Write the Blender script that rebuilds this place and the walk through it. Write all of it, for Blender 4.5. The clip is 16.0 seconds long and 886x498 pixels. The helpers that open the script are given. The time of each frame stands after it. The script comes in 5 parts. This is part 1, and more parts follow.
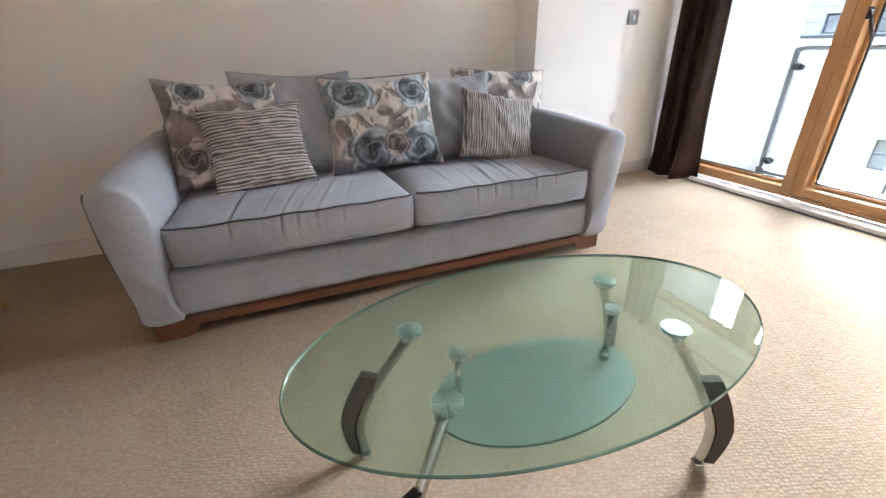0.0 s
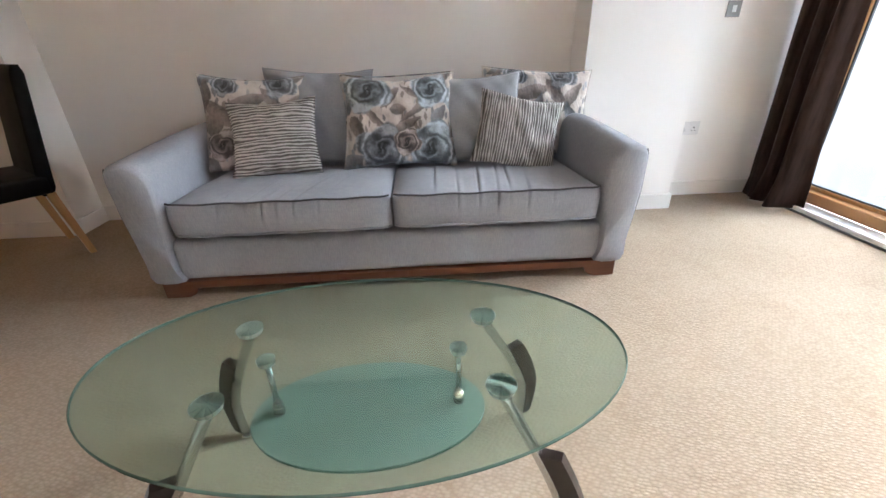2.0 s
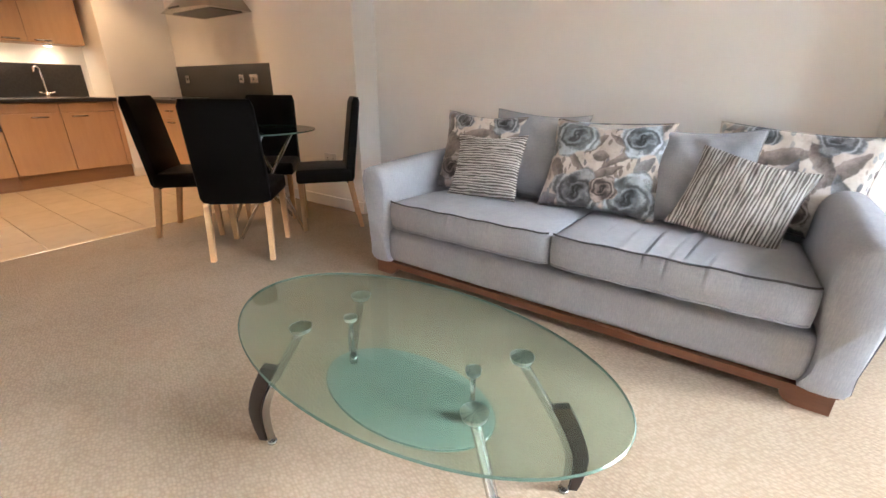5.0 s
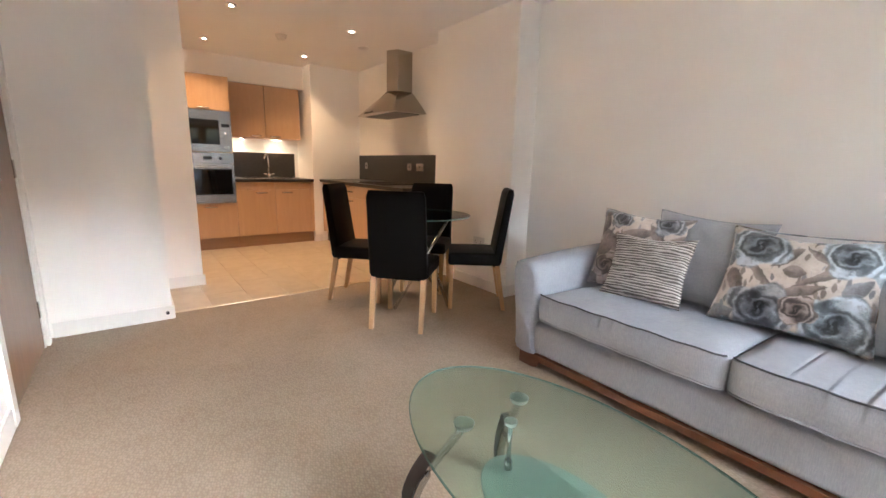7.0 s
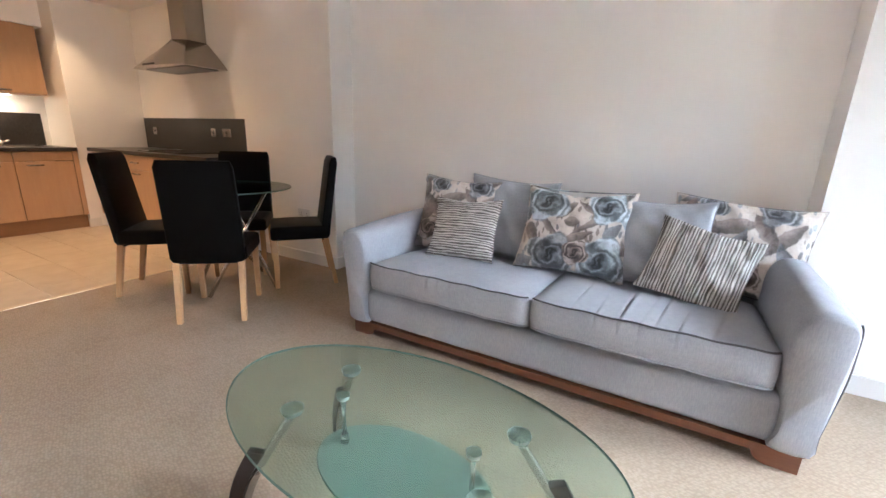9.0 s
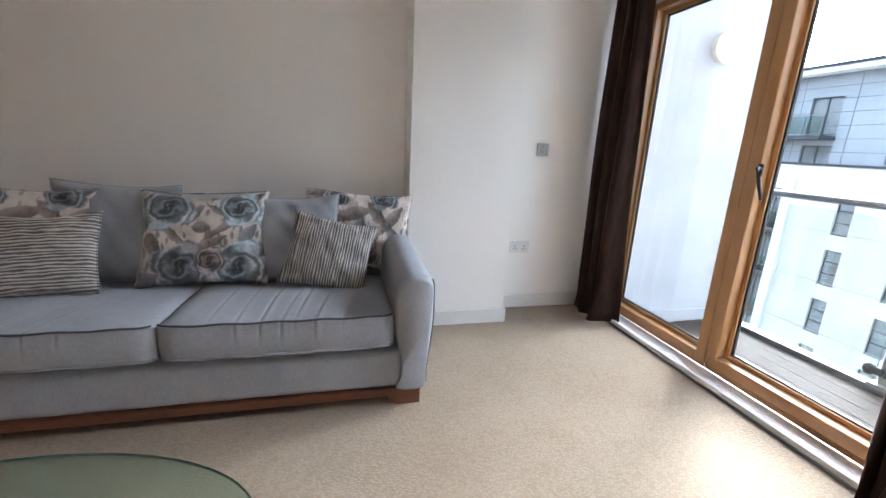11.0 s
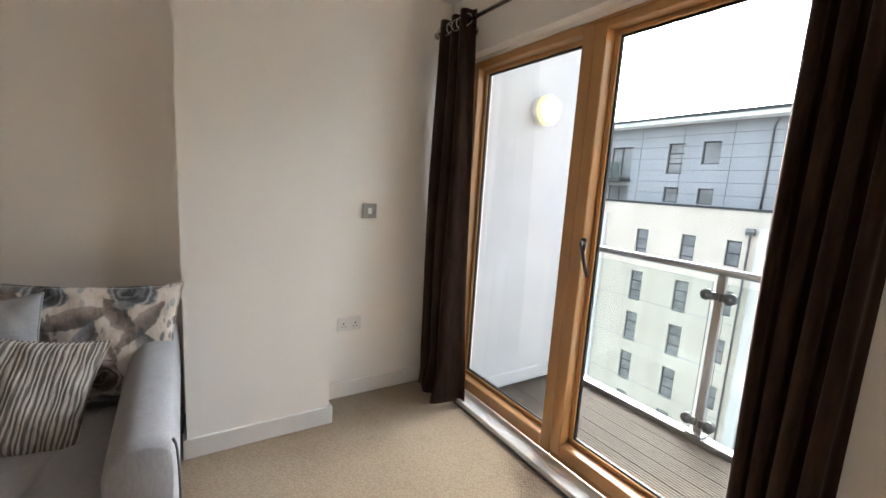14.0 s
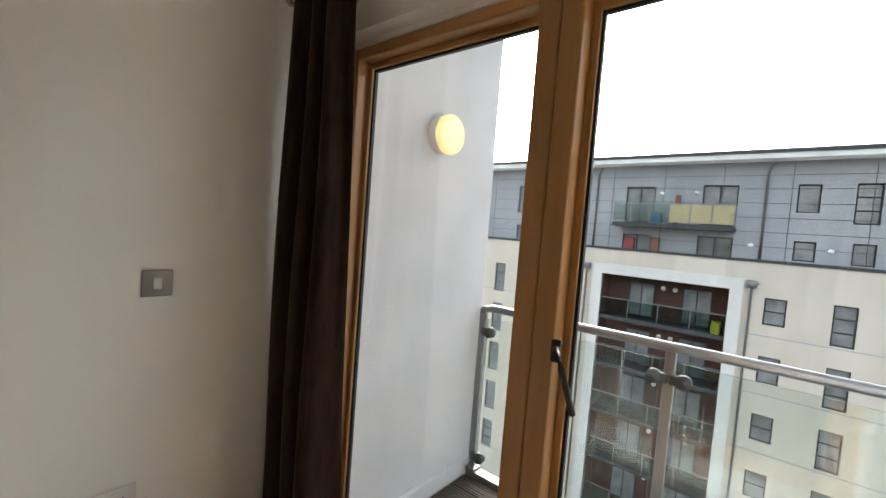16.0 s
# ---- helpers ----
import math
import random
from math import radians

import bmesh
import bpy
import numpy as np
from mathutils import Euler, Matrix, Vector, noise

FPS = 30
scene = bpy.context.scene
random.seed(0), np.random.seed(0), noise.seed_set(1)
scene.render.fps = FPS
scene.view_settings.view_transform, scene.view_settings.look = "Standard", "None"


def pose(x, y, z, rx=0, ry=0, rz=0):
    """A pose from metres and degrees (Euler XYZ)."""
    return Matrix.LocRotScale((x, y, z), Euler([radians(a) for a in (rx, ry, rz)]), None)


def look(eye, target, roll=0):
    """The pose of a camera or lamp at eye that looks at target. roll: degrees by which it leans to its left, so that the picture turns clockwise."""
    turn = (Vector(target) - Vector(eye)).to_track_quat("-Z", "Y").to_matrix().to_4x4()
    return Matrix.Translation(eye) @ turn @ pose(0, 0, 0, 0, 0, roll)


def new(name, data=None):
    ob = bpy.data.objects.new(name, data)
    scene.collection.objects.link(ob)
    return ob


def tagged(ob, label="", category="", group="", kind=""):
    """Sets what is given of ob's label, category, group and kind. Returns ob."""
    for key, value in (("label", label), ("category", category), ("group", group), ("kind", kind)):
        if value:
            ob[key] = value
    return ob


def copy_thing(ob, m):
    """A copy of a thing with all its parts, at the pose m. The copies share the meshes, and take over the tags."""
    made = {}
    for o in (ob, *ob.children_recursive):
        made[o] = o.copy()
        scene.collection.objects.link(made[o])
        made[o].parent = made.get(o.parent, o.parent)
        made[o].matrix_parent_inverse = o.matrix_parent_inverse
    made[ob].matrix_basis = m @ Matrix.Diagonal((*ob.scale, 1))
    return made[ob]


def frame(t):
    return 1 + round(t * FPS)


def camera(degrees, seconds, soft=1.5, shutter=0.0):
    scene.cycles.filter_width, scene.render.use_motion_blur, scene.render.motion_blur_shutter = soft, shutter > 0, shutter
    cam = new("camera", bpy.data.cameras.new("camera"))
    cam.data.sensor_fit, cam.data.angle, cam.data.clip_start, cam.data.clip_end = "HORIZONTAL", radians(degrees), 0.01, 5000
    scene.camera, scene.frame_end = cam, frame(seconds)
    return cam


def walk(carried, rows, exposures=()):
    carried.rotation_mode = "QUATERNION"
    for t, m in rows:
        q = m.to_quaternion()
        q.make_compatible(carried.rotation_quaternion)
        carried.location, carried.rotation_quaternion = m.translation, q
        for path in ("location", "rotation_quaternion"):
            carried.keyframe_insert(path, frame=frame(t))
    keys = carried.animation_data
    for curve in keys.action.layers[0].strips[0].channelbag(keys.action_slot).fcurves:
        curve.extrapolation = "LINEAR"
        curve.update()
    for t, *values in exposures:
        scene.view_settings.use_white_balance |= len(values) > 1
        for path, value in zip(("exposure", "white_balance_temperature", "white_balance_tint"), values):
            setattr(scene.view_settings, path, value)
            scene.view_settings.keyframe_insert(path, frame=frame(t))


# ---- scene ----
cam = camera(94.3, 16.0)
PATH = [
    (0, (1.88, 0.563, 0.987), (2.53, 2.237, 0.108), -1.4),
    (0.5, (2.045, 0.571, 0.99), (2.651, 2.265, 0.116), -1.5),
    (1, (2.178, 0.576, 0.991), (2.673, 2.3, 0.107), -1.8),
    (1.5, (2.339, 0.541, 0.988), (2.648, 2.301, 0.09), -1.9),
    (2, (2.479, 0.488, 1.003), (2.582, 2.274, 0.109), -1.4),
    (2.5, (2.566, 0.461, 1.013), (2.48, 2.25, 0.124), -1.1),
    (3, (2.682, 0.499, 1.002), (2.418, 2.277, 0.125), -0.6),
    (5.5, (2.935, 0.49, 1.032), (1.694, 1.92, 0.39), 0.6),
    (6, (2.918, 0.451, 1.048), (1.523, 1.78, 0.513), 0.9),
    (6.5, (2.911, 0.404, 1.094), (1.412, 1.648, 0.644), 1.3),
    (7, (2.852, 0.379, 1.127), (1.29, 1.564, 0.73), 1.5),
    (7.5, (2.81, 0.352, 1.163), (1.26, 1.552, 0.763), 2.0),
    (8, (2.816, 0.36, 1.169), (1.371, 1.669, 0.724), 2.1),
    (8.5, (2.833, 0.378, 1.154), (1.593, 1.869, 0.664), 2.2),
    (9, (2.862, 0.44, 1.119), (1.909, 2.12, 0.6), 1.9),
    (9.5, (2.923, 0.48, 1.107), (2.335, 2.316, 0.575), 1.9),
    (10, (2.99, 0.509, 1.098), (2.807, 2.429, 0.568), 2.1),
    (12.5, (3.127, 0.5, 1.272), (4.052, 2.225, 0.864), 3.5),
    (13, (3.212, 0.576, 1.286), (4.172, 2.288, 0.901), 3.6),
    (13.5, (3.356, 0.714, 1.309), (4.357, 2.41, 0.958), 3.6),
    (14, (3.455, 0.873, 1.323), (4.52, 2.539, 1.02), 3.6),
    (14.5, (3.551, 1.084, 1.356), (4.705, 2.697, 1.101), 3.9),
    (15, (3.661, 1.261, 1.352), (4.926, 2.797, 1.147), 4.1),
    (15.5, (3.816, 1.455, 1.379), (5.213, 2.878, 1.227), 4.4),
    (16, (3.947, 1.648, 1.394), (5.499, 2.906, 1.298), 4.5),
]
walk(cam, [(t, look(eye, target, roll)) for t, eye, target, roll in PATH],
     [(0, 4.5, 5600, 10), (1.5, 4.45, 5500, 10), (3.2, 4.55, 5650, 10), (5.5, 4.95, 5700, 10), (7.5, 4.95, 5400, 10), (9, 4.9, 5250, 10), (10.2, 4.25, 5250, 10),
      (12.5, 3.65, 5850, 10), (14, 3.5, 6200, 10), (15, 3.1, 6400, 10), (16, 2.85, 6500, 10)])

# ---- world, light, exposure ----
world = bpy.data.worlds.new("overcast_sky")
scene.world = world
world.use_nodes = True
wt = world.node_tree
wt.nodes.clear()
sky = wt.nodes.new("ShaderNodeTexSky")
sky.sky_type, sky.sun_disc, sky.sun_elevation, sky.sun_rotation = "NISHITA", False, radians(19), radians(53)
sky.dust_density, sky.air_density = 6.0, 1.0
pale = wt.nodes.new("ShaderNodeHueSaturation")
pale.inputs["Saturation"].default_value = 0.35
bg = wt.nodes.new("ShaderNodeBackground")
bg.inputs["Strength"].default_value = 0.15
wout = wt.nodes.new("ShaderNodeOutputWorld")
wt.links.new(sky.outputs[0], pale.inputs["Color"])
wt.links.new(pale.outputs[0], bg.inputs["Color"])
wt.links.new(bg.outputs[0], wout.inputs["Surface"])

sun_data = bpy.data.lights.new("sun", "SUN")
sun_data.energy, sun_data.angle, sun_data.color = 1.5, radians(100), (1.0, 0.985, 0.975)
sun = new("sun", sun_data)
sun.matrix_world = look((16, 12, 6.9), (0, 0, 0))
scene.cycles.max_bounces, scene.cycles.diffuse_bounces = 16, 12


# ---- materials ----
def mat(name):
    m = bpy.data.materials.new(name)
    m.use_nodes = True
    nt = m.node_tree
    return m, nt, nt.nodes["Principled BSDF"]


def node(nt, kind, **values):
    n = nt.nodes.new("ShaderNode" + kind)
    for k, v in values.items():
        if k in n.inputs.keys():
            n.inputs[k].default_value = v
        elif k == "operation":
            n.operation = v
        elif k == "coloring":
            n.feature = v
        elif k == "blend":
            n.blend_type = v
        elif k == "wave":
            n.bands_direction = v
    return n


def mixed(nt, fac, a, b, blend="MIX"):
    """A colour mix; fac, a and b are sockets or values."""
    n = nt.nodes.new("ShaderNodeMix")
    n.data_type, n.blend_type = "RGBA", blend
    for i, v in ((0, fac), (6, a), (7, b)):
        if isinstance(v, bpy.types.NodeSocket):
            nt.links.new(v, n.inputs[i])
        else:
            n.inputs[i].default_value = v if i == 0 else (*v, 1)
    return n.outputs[2]


def maths(nt, op, a, b=0.0, clamp=False):
    n = nt.nodes.new("ShaderNodeMath")
    n.operation, n.use_clamp = op, clamp
    for i, v in enumerate((a, b)):
        if isinstance(v, bpy.types.NodeSocket):
            nt.links.new(v, n.inputs[i])
        else:
            n.inputs[i].default_value = v
    return n.outputs[0]


def ramp(nt, socket, stops):
    n = nt.nodes.new("ShaderNodeValToRGB")
    el = n.color_ramp.elements
    while len(el) < len(stops):
        el.new(0.5)
    for e, (p, c) in zip(el, stops):
        e.position, e.color = p, (*c, 1) if len(c) == 3 else c
    nt.links.new(socket, n.inputs[0])
    return n.outputs[0]


def coords(nt, scale=(1, 1, 1), which="Object"):
    t = nt.nodes.new("ShaderNodeTexCoord")
    m = nt.nodes.new("ShaderNodeMapping")
    m.inputs["Scale"].default_value = scale
    nt.links.new(t.outputs[which], m.inputs[0])
    return m.outputs[0]


def noise_of(nt, vec, scale, detail=4.0, rough=0.55):
    n = nt.nodes.new("ShaderNodeTexNoise")
    n.inputs["Scale"].default_value, n.inputs["Detail"].default_value, n.inputs["Roughness"].default_value = scale, detail, rough
    nt.links.new(vec, n.inputs["Vector"])
    return n.outputs[0]


def bump(nt, bsdf, height, strength=0.2, distance=0.002):
    b = nt.nodes.new("ShaderNodeBump")
    b.inputs["Strength"].default_value, b.inputs["Distance"].default_value = strength, distance
    nt.links.new(height, b.inputs["Height"])
    nt.links.new(b.outputs[0], bsdf.inputs["Normal"])


def plain(name, colour, rough=0.5, metal=0.0, vary=0.06, scale=6.0, bumps=0.05, grain=180.0):
    """A plain surface with faint blotches and a fine grain."""
    m, nt, p = mat(name)
    v = coords(nt)
    n = noise_of(nt, v, scale)
    dark = tuple(c * (1 - vary) for c in colour)
    light = tuple(min(1, c * (1 + vary)) for c in colour)
    nt.links.new(ramp(nt, n, [(0.3, dark), (0.7, light)]), p.inputs["Base Color"])
    p.inputs["Roughness"].default_value, p.inputs["Metallic"].default_value = rough, metal
    if bumps:
        bump(nt, p, noise_of(nt, v, grain, 3.0), bumps, 0.001)
    return m


def wood(name, a, b, axis=2, rough=0.38, stretch=14.0, scale=3.0):
    """Wood with its grain along one axis of the object."""
    m, nt, p = mat(name)
    s = [stretch] * 3
    s[axis] = 1.0
    v = coords(nt, s)
    info = nt.nodes.new("ShaderNodeObjectInfo")
    add = nt.nodes.new("ShaderNodeVectorMath")
    nt.links.new(v, add.inputs[0])
    nt.links.new(info.outputs["Random"], add.inputs[1])
    g = noise_of(nt, add.outputs[0], scale, 6.0, 0.6)
    f = noise_of(nt, add.outputs[0], scale * 9, 3.0, 0.6)
    c = mixed(nt, maths(nt, "MULTIPLY", f, 0.35), ramp(nt, g, [(0.25, a), (0.75, b)]), tuple(x * 0.72 for x in a))
    nt.links.new(c, p.inputs["Base Color"])
    p.inputs["Roughness"].default_value = rough
    bump(nt, p, f, 0.08, 0.0006)
    return m


def metal(name, colour, rough=0.3, streak=None):
    m, nt, p = mat(name)
    v = coords(nt, streak or (1, 1, 1))
    n = noise_of(nt, v, 60.0, 4.0)
    nt.links.new(ramp(nt, n, [(0.2, tuple(c * 0.9 for c in colour)), (0.8, colour)]), p.inputs["Base Color"])
    nt.links.new(maths(nt, "ADD", maths(nt, "MULTIPLY", n, 0.14), rough - 0.05), p.inputs["Roughness"])
    p.inputs["Metallic"].default_value = 1.0
    return m


def pane_glass(name, tint, gloss_min=0.0):
    """Thin clear glass: what passes is tinted, Fresnel drives the gloss alone."""
    m, nt, p = mat(name)
    nt.nodes.remove(p)
    out = nt.nodes["Material Output"]
    tr = node(nt, "BsdfTransparent")
    tr.inputs[0].default_value = (*tint, 1)
    gl = node(nt, "BsdfGlossy", Roughness=0.02)
    lw = node(nt, "LayerWeight", Blend=0.5)
    gloss = maths(nt, "ADD", maths(nt, "MULTIPLY", maths(nt, "POWER", lw.outputs["Facing"], 5.0), 0.9), 0.035 + gloss_min)
    mx = node(nt, "MixShader")
    nt.links.new(gloss, mx.inputs[0])
    nt.links.new(tr.outputs[0], mx.inputs[1])
    nt.links.new(gl.outputs[0], mx.inputs[2])
    nt.links.new(mx.outputs[0], out.inputs[0])
    return m


def carpet_material():
    m, nt, p = mat("carpet_loop")
    v = coords(nt, (1, 1, 1))
    warp = noise_of(nt, v, 9.0, 2.0)
    vo = nt.nodes.new("ShaderNodeTexVoronoi")
    vo.inputs["Scale"].default_value, vo.inputs["Randomness"].default_value = 112.0, 0.62
    turned = nt.nodes.new("ShaderNodeMapping")
    turned.inputs["Rotation"].default_value, turned.inputs["Scale"].default_value = (0, 0, 0.5), (0.66, 1.0, 1.0)
    nt.links.new(v, turned.inputs[0])
    nt.links.new(turned.outputs[0], vo.inputs["Vector"])
    big = noise_of(nt, v, 1.6, 3.0)
    base = ramp(nt, big, [(0.3, (0.375, 0.297, 0.218)), (0.7, (0.425, 0.345, 0.260))])
    spots = ramp(nt, noise_of(nt, v, 5.0, 4.0, 0.6), [(0.30, (0.80, 0.77, 0.72)), (0.46, (1, 1, 1))])
    base = mixed(nt, 0.35, base, spots, "MULTIPLY")
    d = vo.outputs["Distance"]
    # darker towards each loop's edge: shade between the loops put into the colour
    loop = ramp(nt, d, [(0.2, (1, 1, 1)), (0.7, (0.55, 0.49, 0.42))])
    nt.links.new(mixed(nt, 0.42, base, loop, "MULTIPLY"), p.inputs["Base Color"])
    p.inputs["Roughness"].default_value = 0.95
    p.inputs["Specular IOR Level"].default_value = 0.1
    bump(nt, p, maths(nt, "ADD", maths(nt, "MULTIPLY", d, -1.0), maths(nt, "MULTIPLY", warp, 0.3)), 0.42, 0.005)
    return m


def weave(name, a, b, scale=420.0, streaks=0.0):
    """Upholstery with a fine weave and, for some, vertical slubs."""
    m, nt, p = mat(name)
    v = coords(nt)
    w1 = noise_of(nt, coords(nt, (1, 1, 0.12)), scale * 0.7, 2.0)
    w2 = noise_of(nt, coords(nt, (0.12, 0.12, 1)), scale * 0.7, 2.0)
    t = maths(nt, "ADD", maths(nt, "MULTIPLY", w1, 0.5 + streaks), maths(nt, "MULTIPLY", w2, 0.5 - streaks))
    soft = noise_of(nt, v, 7.0, 3.0)
    c = mixed(nt, 0.3, ramp(nt, t, [(0.36, a), (0.64, b)]), ramp(nt, soft, [(0.35, a), (0.65, b)]))
    nt.links.new(c, p.inputs["Base Color"])
    p.inputs["Roughness"].default_value = 0.85
    p.inputs["Sheen Weight"].default_value = 0.04
    p.inputs["Specular IOR Level"].default_value = 0.2
    bump(nt, p, t, 0.25, 0.0012)
    return m


def floral_material(name, flowers, leaves):
    """A satin print of blue-grey roses and brown leaves on cream, in the cushion's own x and z."""
    m, nt, p = mat(name)
    v = coords(nt)
    wn = nt.nodes.new("ShaderNodeTexNoise")
    wn.inputs["Scale"].default_value, wn.inputs["Detail"].default_value = 22.0, 5.0
    nt.links.new(v, wn.inputs["Vector"])
    off = nt.nodes.new("ShaderNodeVectorMath")
    off.operation = "MULTIPLY_ADD"
    nt.links.new(wn.outputs["Color"], off.inputs[0])
    off.inputs[1].default_value, off.inputs[2].default_value = (0.032, 0.032, 0.032), (-0.016, -0.016, -0.016)
    ad = nt.nodes.new("ShaderNodeVectorMath")
    nt.links.new(v, ad.inputs[0])
    nt.links.new(off.outputs[0], ad.inputs[1])
    sep = nt.nodes.new("ShaderNodeSeparateXYZ")
    nt.links.new(ad.outputs[0], sep.inputs[0])
    X, Z = sep.outputs["X"], maths(nt, "SUBTRACT", sep.outputs["Z"], 0.25)
    ground = ramp(nt, noise_of(nt, v, 9.0, 3.0), [(0.3, (0.54, 0.47, 0.41)), (0.7, (0.69, 0.63, 0.57))])
    # small leaves scattered over the ground, most of them brown
    lv = nt.nodes.new("ShaderNodeTexVoronoi")
    lv.inputs["Scale"].default_value = 1.0
    lm = nt.nodes.new("ShaderNodeMapping")
    lm.inputs["Rotation"].default_value, lm.inputs["Scale"].default_value = (0, 0.7, 0), (46.0, 8.0, 20.0)
    nt.links.new(ad.outputs[0], lm.inputs[0])
    nt.links.new(lm.outputs[0], lv.inputs["Vector"])
    leaf = maths(nt, "MULTIPLY", maths(nt, "SUBTRACT", 0.46, lv.outputs["Distance"]), 7.0, True)
    pick = nt.nodes.new("ShaderNodeSeparateColor")
    nt.links.new(lv.outputs["Color"], pick.inputs[0])
    leaf = maths(nt, "MULTIPLY", leaf, maths(nt, "MULTIPLY", maths(nt, "SUBTRACT", pick.outputs[0], 0.30), 8.0, True))
    tone_of = ramp(nt, pick.outputs[1], [(0.1, (0.10, 0.078, 0.066)), (0.5, (0.24, 0.19, 0.155)), (0.75, (0.15, 0.16, 0.18)), (0.95, (0.33, 0.36, 0.38))])
    col = mixed(nt, maths(nt, "MULTIPLY", leaf, 0.85), ground, tone_of)
    petal_noise = noise_of(nt, v, 38.0, 3.0, 0.7)
    cells = nt.nodes.new("ShaderNodeTexVoronoi")
    cells.inputs["Scale"].default_value = 24.0
    nt.links.new(ad.outputs[0], cells.inputs["Vector"])
    petals = cells.outputs["Distance"]

    def disc(cx, cz, rx, rz, turn):
        """0 in the middle of an ellipse, 1 on its edge."""
        c, s = math.cos(turn), math.sin(turn)
        dx, dz = maths(nt, "SUBTRACT", X, cx), maths(nt, "SUBTRACT", Z, cz)
        u = maths(nt, "ADD", maths(nt, "MULTIPLY", dx, c / rx), maths(nt, "MULTIPLY", dz, s / rx))
        w = maths(nt, "ADD", maths(nt, "MULTIPLY", dx, -s / rz), maths(nt, "MULTIPLY", dz, c / rz))
        return maths(nt, "SQRT", maths(nt, "ADD", maths(nt, "MULTIPLY", u, u), maths(nt, "MULTIPLY", w, w))), dx, dz

    def lens(cx, cz, rx, rz, turn):
        """A leaf with pointed ends: 0 along its vein, 1 on its edge; and the side of the vein."""
        c, s = math.cos(turn), math.sin(turn)
        dx, dz = maths(nt, "SUBTRACT", X, cx), maths(nt, "SUBTRACT", Z, cz)
        u = maths(nt, "ADD", maths(nt, "MULTIPLY", dx, c / rx), maths(nt, "MULTIPLY", dz, s / rx))
        w = maths(nt, "ADD", maths(nt, "MULTIPLY", dx, -s / rz), maths(nt, "MULTIPLY", dz, c / rz))
        return maths(nt, "ADD", maths(nt, "MULTIPLY", u, u), maths(nt, "ABSOLUTE", w)), w

    for cx, cz, rx, rz, turn, tone in leaves:
        d, w = lens(cx, cz, rx * 1.25, rz * 1.15, turn)
        inside = maths(nt, "MULTIPLY", maths(nt, "MULTIPLY", maths(nt, "SUBTRACT", 1.0, d), 6.0, True), 0.85)
        lc = mixed(nt, ramp(nt, maths(nt, "ADD", maths(nt, "MULTIPLY", w, 0.5), petal_noise), [(0.25, (0, 0, 0)), (0.8, (1, 1, 1))]), tuple(t * 0.45 for t in tone), tuple(t * 1.5 for t in tone))
        col = mixed(nt, inside, col, lc)
    for cx, cz, r, tone in flowers:
        d, dx, dz = disc(cx, cz, r, r * 0.92, 0.3)
        ang = maths(nt, "ARCTAN2", dz, dx)
        lobes = maths(nt, "MULTIPLY", maths(nt, "SINE", maths(nt, "ADD", maths(nt, "MULTIPLY", ang, 2.0), maths(nt, "MULTIPLY", d, 9.0))), 1.6)
        arcs = maths(nt, "SINE", maths(nt, "ADD", maths(nt, "ADD", maths(nt, "MULTIPLY", d, 15.0), lobes), maths(nt, "MULTIPLY", petal_noise, 5.0)))
        shade = maths(nt, "ADD", maths(nt, "ADD", maths(nt, "MULTIPLY", arcs, 0.20), maths(nt, "MULTIPLY", d, 0.55)), maths(nt, "ADD", maths(nt, "MULTIPLY", petals, 0.35), -0.06))
        fc = ramp(nt, shade, [(0.04, tuple(t * 0.10 for t in tone)), (0.30, tuple(t * 0.45 for t in tone)), (0.52, tuple(t * 0.95 for t in tone)), (0.80, tuple(min(1, t * 1.9 + 0.12) for t in tone))])
        edge = maths(nt, "ADD", d, maths(nt, "MULTIPLY", maths(nt, "SINE", maths(nt, "MULTIPLY", ang, 4.0)), 0.14))
        inside = maths(nt, "MULTIPLY", maths(nt, "SUBTRACT", 1.0, edge), 9.0, True)
        col = mixed(nt, inside, col, fc)
    wash = ramp(nt, noise_of(nt, v, 26.0, 5.0, 0.65), [(0.34, (0.70, 0.65, 0.60)), (0.50, (1, 1, 1))])
    col = mixed(nt, 0.55, col, wash, "MULTIPLY")
    nt.links.new(col, p.inputs["Base Color"])
    p.inputs["Roughness"].default_value = 0.42
    p.inputs["Sheen Weight"].default_value = 0.2
    bump(nt, p, noise_of(nt, coords(nt, (1.0, 1.0, 0.5)), 17.0, 3.0), 0.55, 0.02)
    return m


def stripe_material(name, axis, per_metre, light, dark):
    """Uneven woven stripes of ivory and dark taupe."""
    m, nt, p = mat(name)
    v = coords(nt)
    long = [1.2, 1.2, 1.2]
    long[axis] = 9.0
    wob = noise_of(nt, coords(nt, long), 5.0, 3.0)
    sep = nt.nodes.new("ShaderNodeSeparateXYZ")
    nt.links.new(v, sep.inputs[0])
    pos = maths(nt, "ADD", maths(nt, "MULTIPLY", sep.outputs[axis], per_metre), maths(nt, "MULTIPLY", wob, 11.0))
    s = maths(nt, "SINE", pos)
    bits = noise_of(nt, coords(nt, tuple(60.0 if i == axis else 14.0 for i in range(3))), 1.6, 3.0, 0.7)
    t = maths(nt, "ADD", maths(nt, "MULTIPLY", s, 0.5), bits)
    c = ramp(nt, t, [(0.16, dark), (0.46, tuple(1.6 * x for x in dark)), (0.60, tuple(0.75 * x for x in light)), (0.85, light)])
    nt.links.new(c, p.inputs["Base Color"])
    p.inputs["Roughness"].default_value = 0.8
    bump(nt, p, t, 0.5, 0.004)
    return m


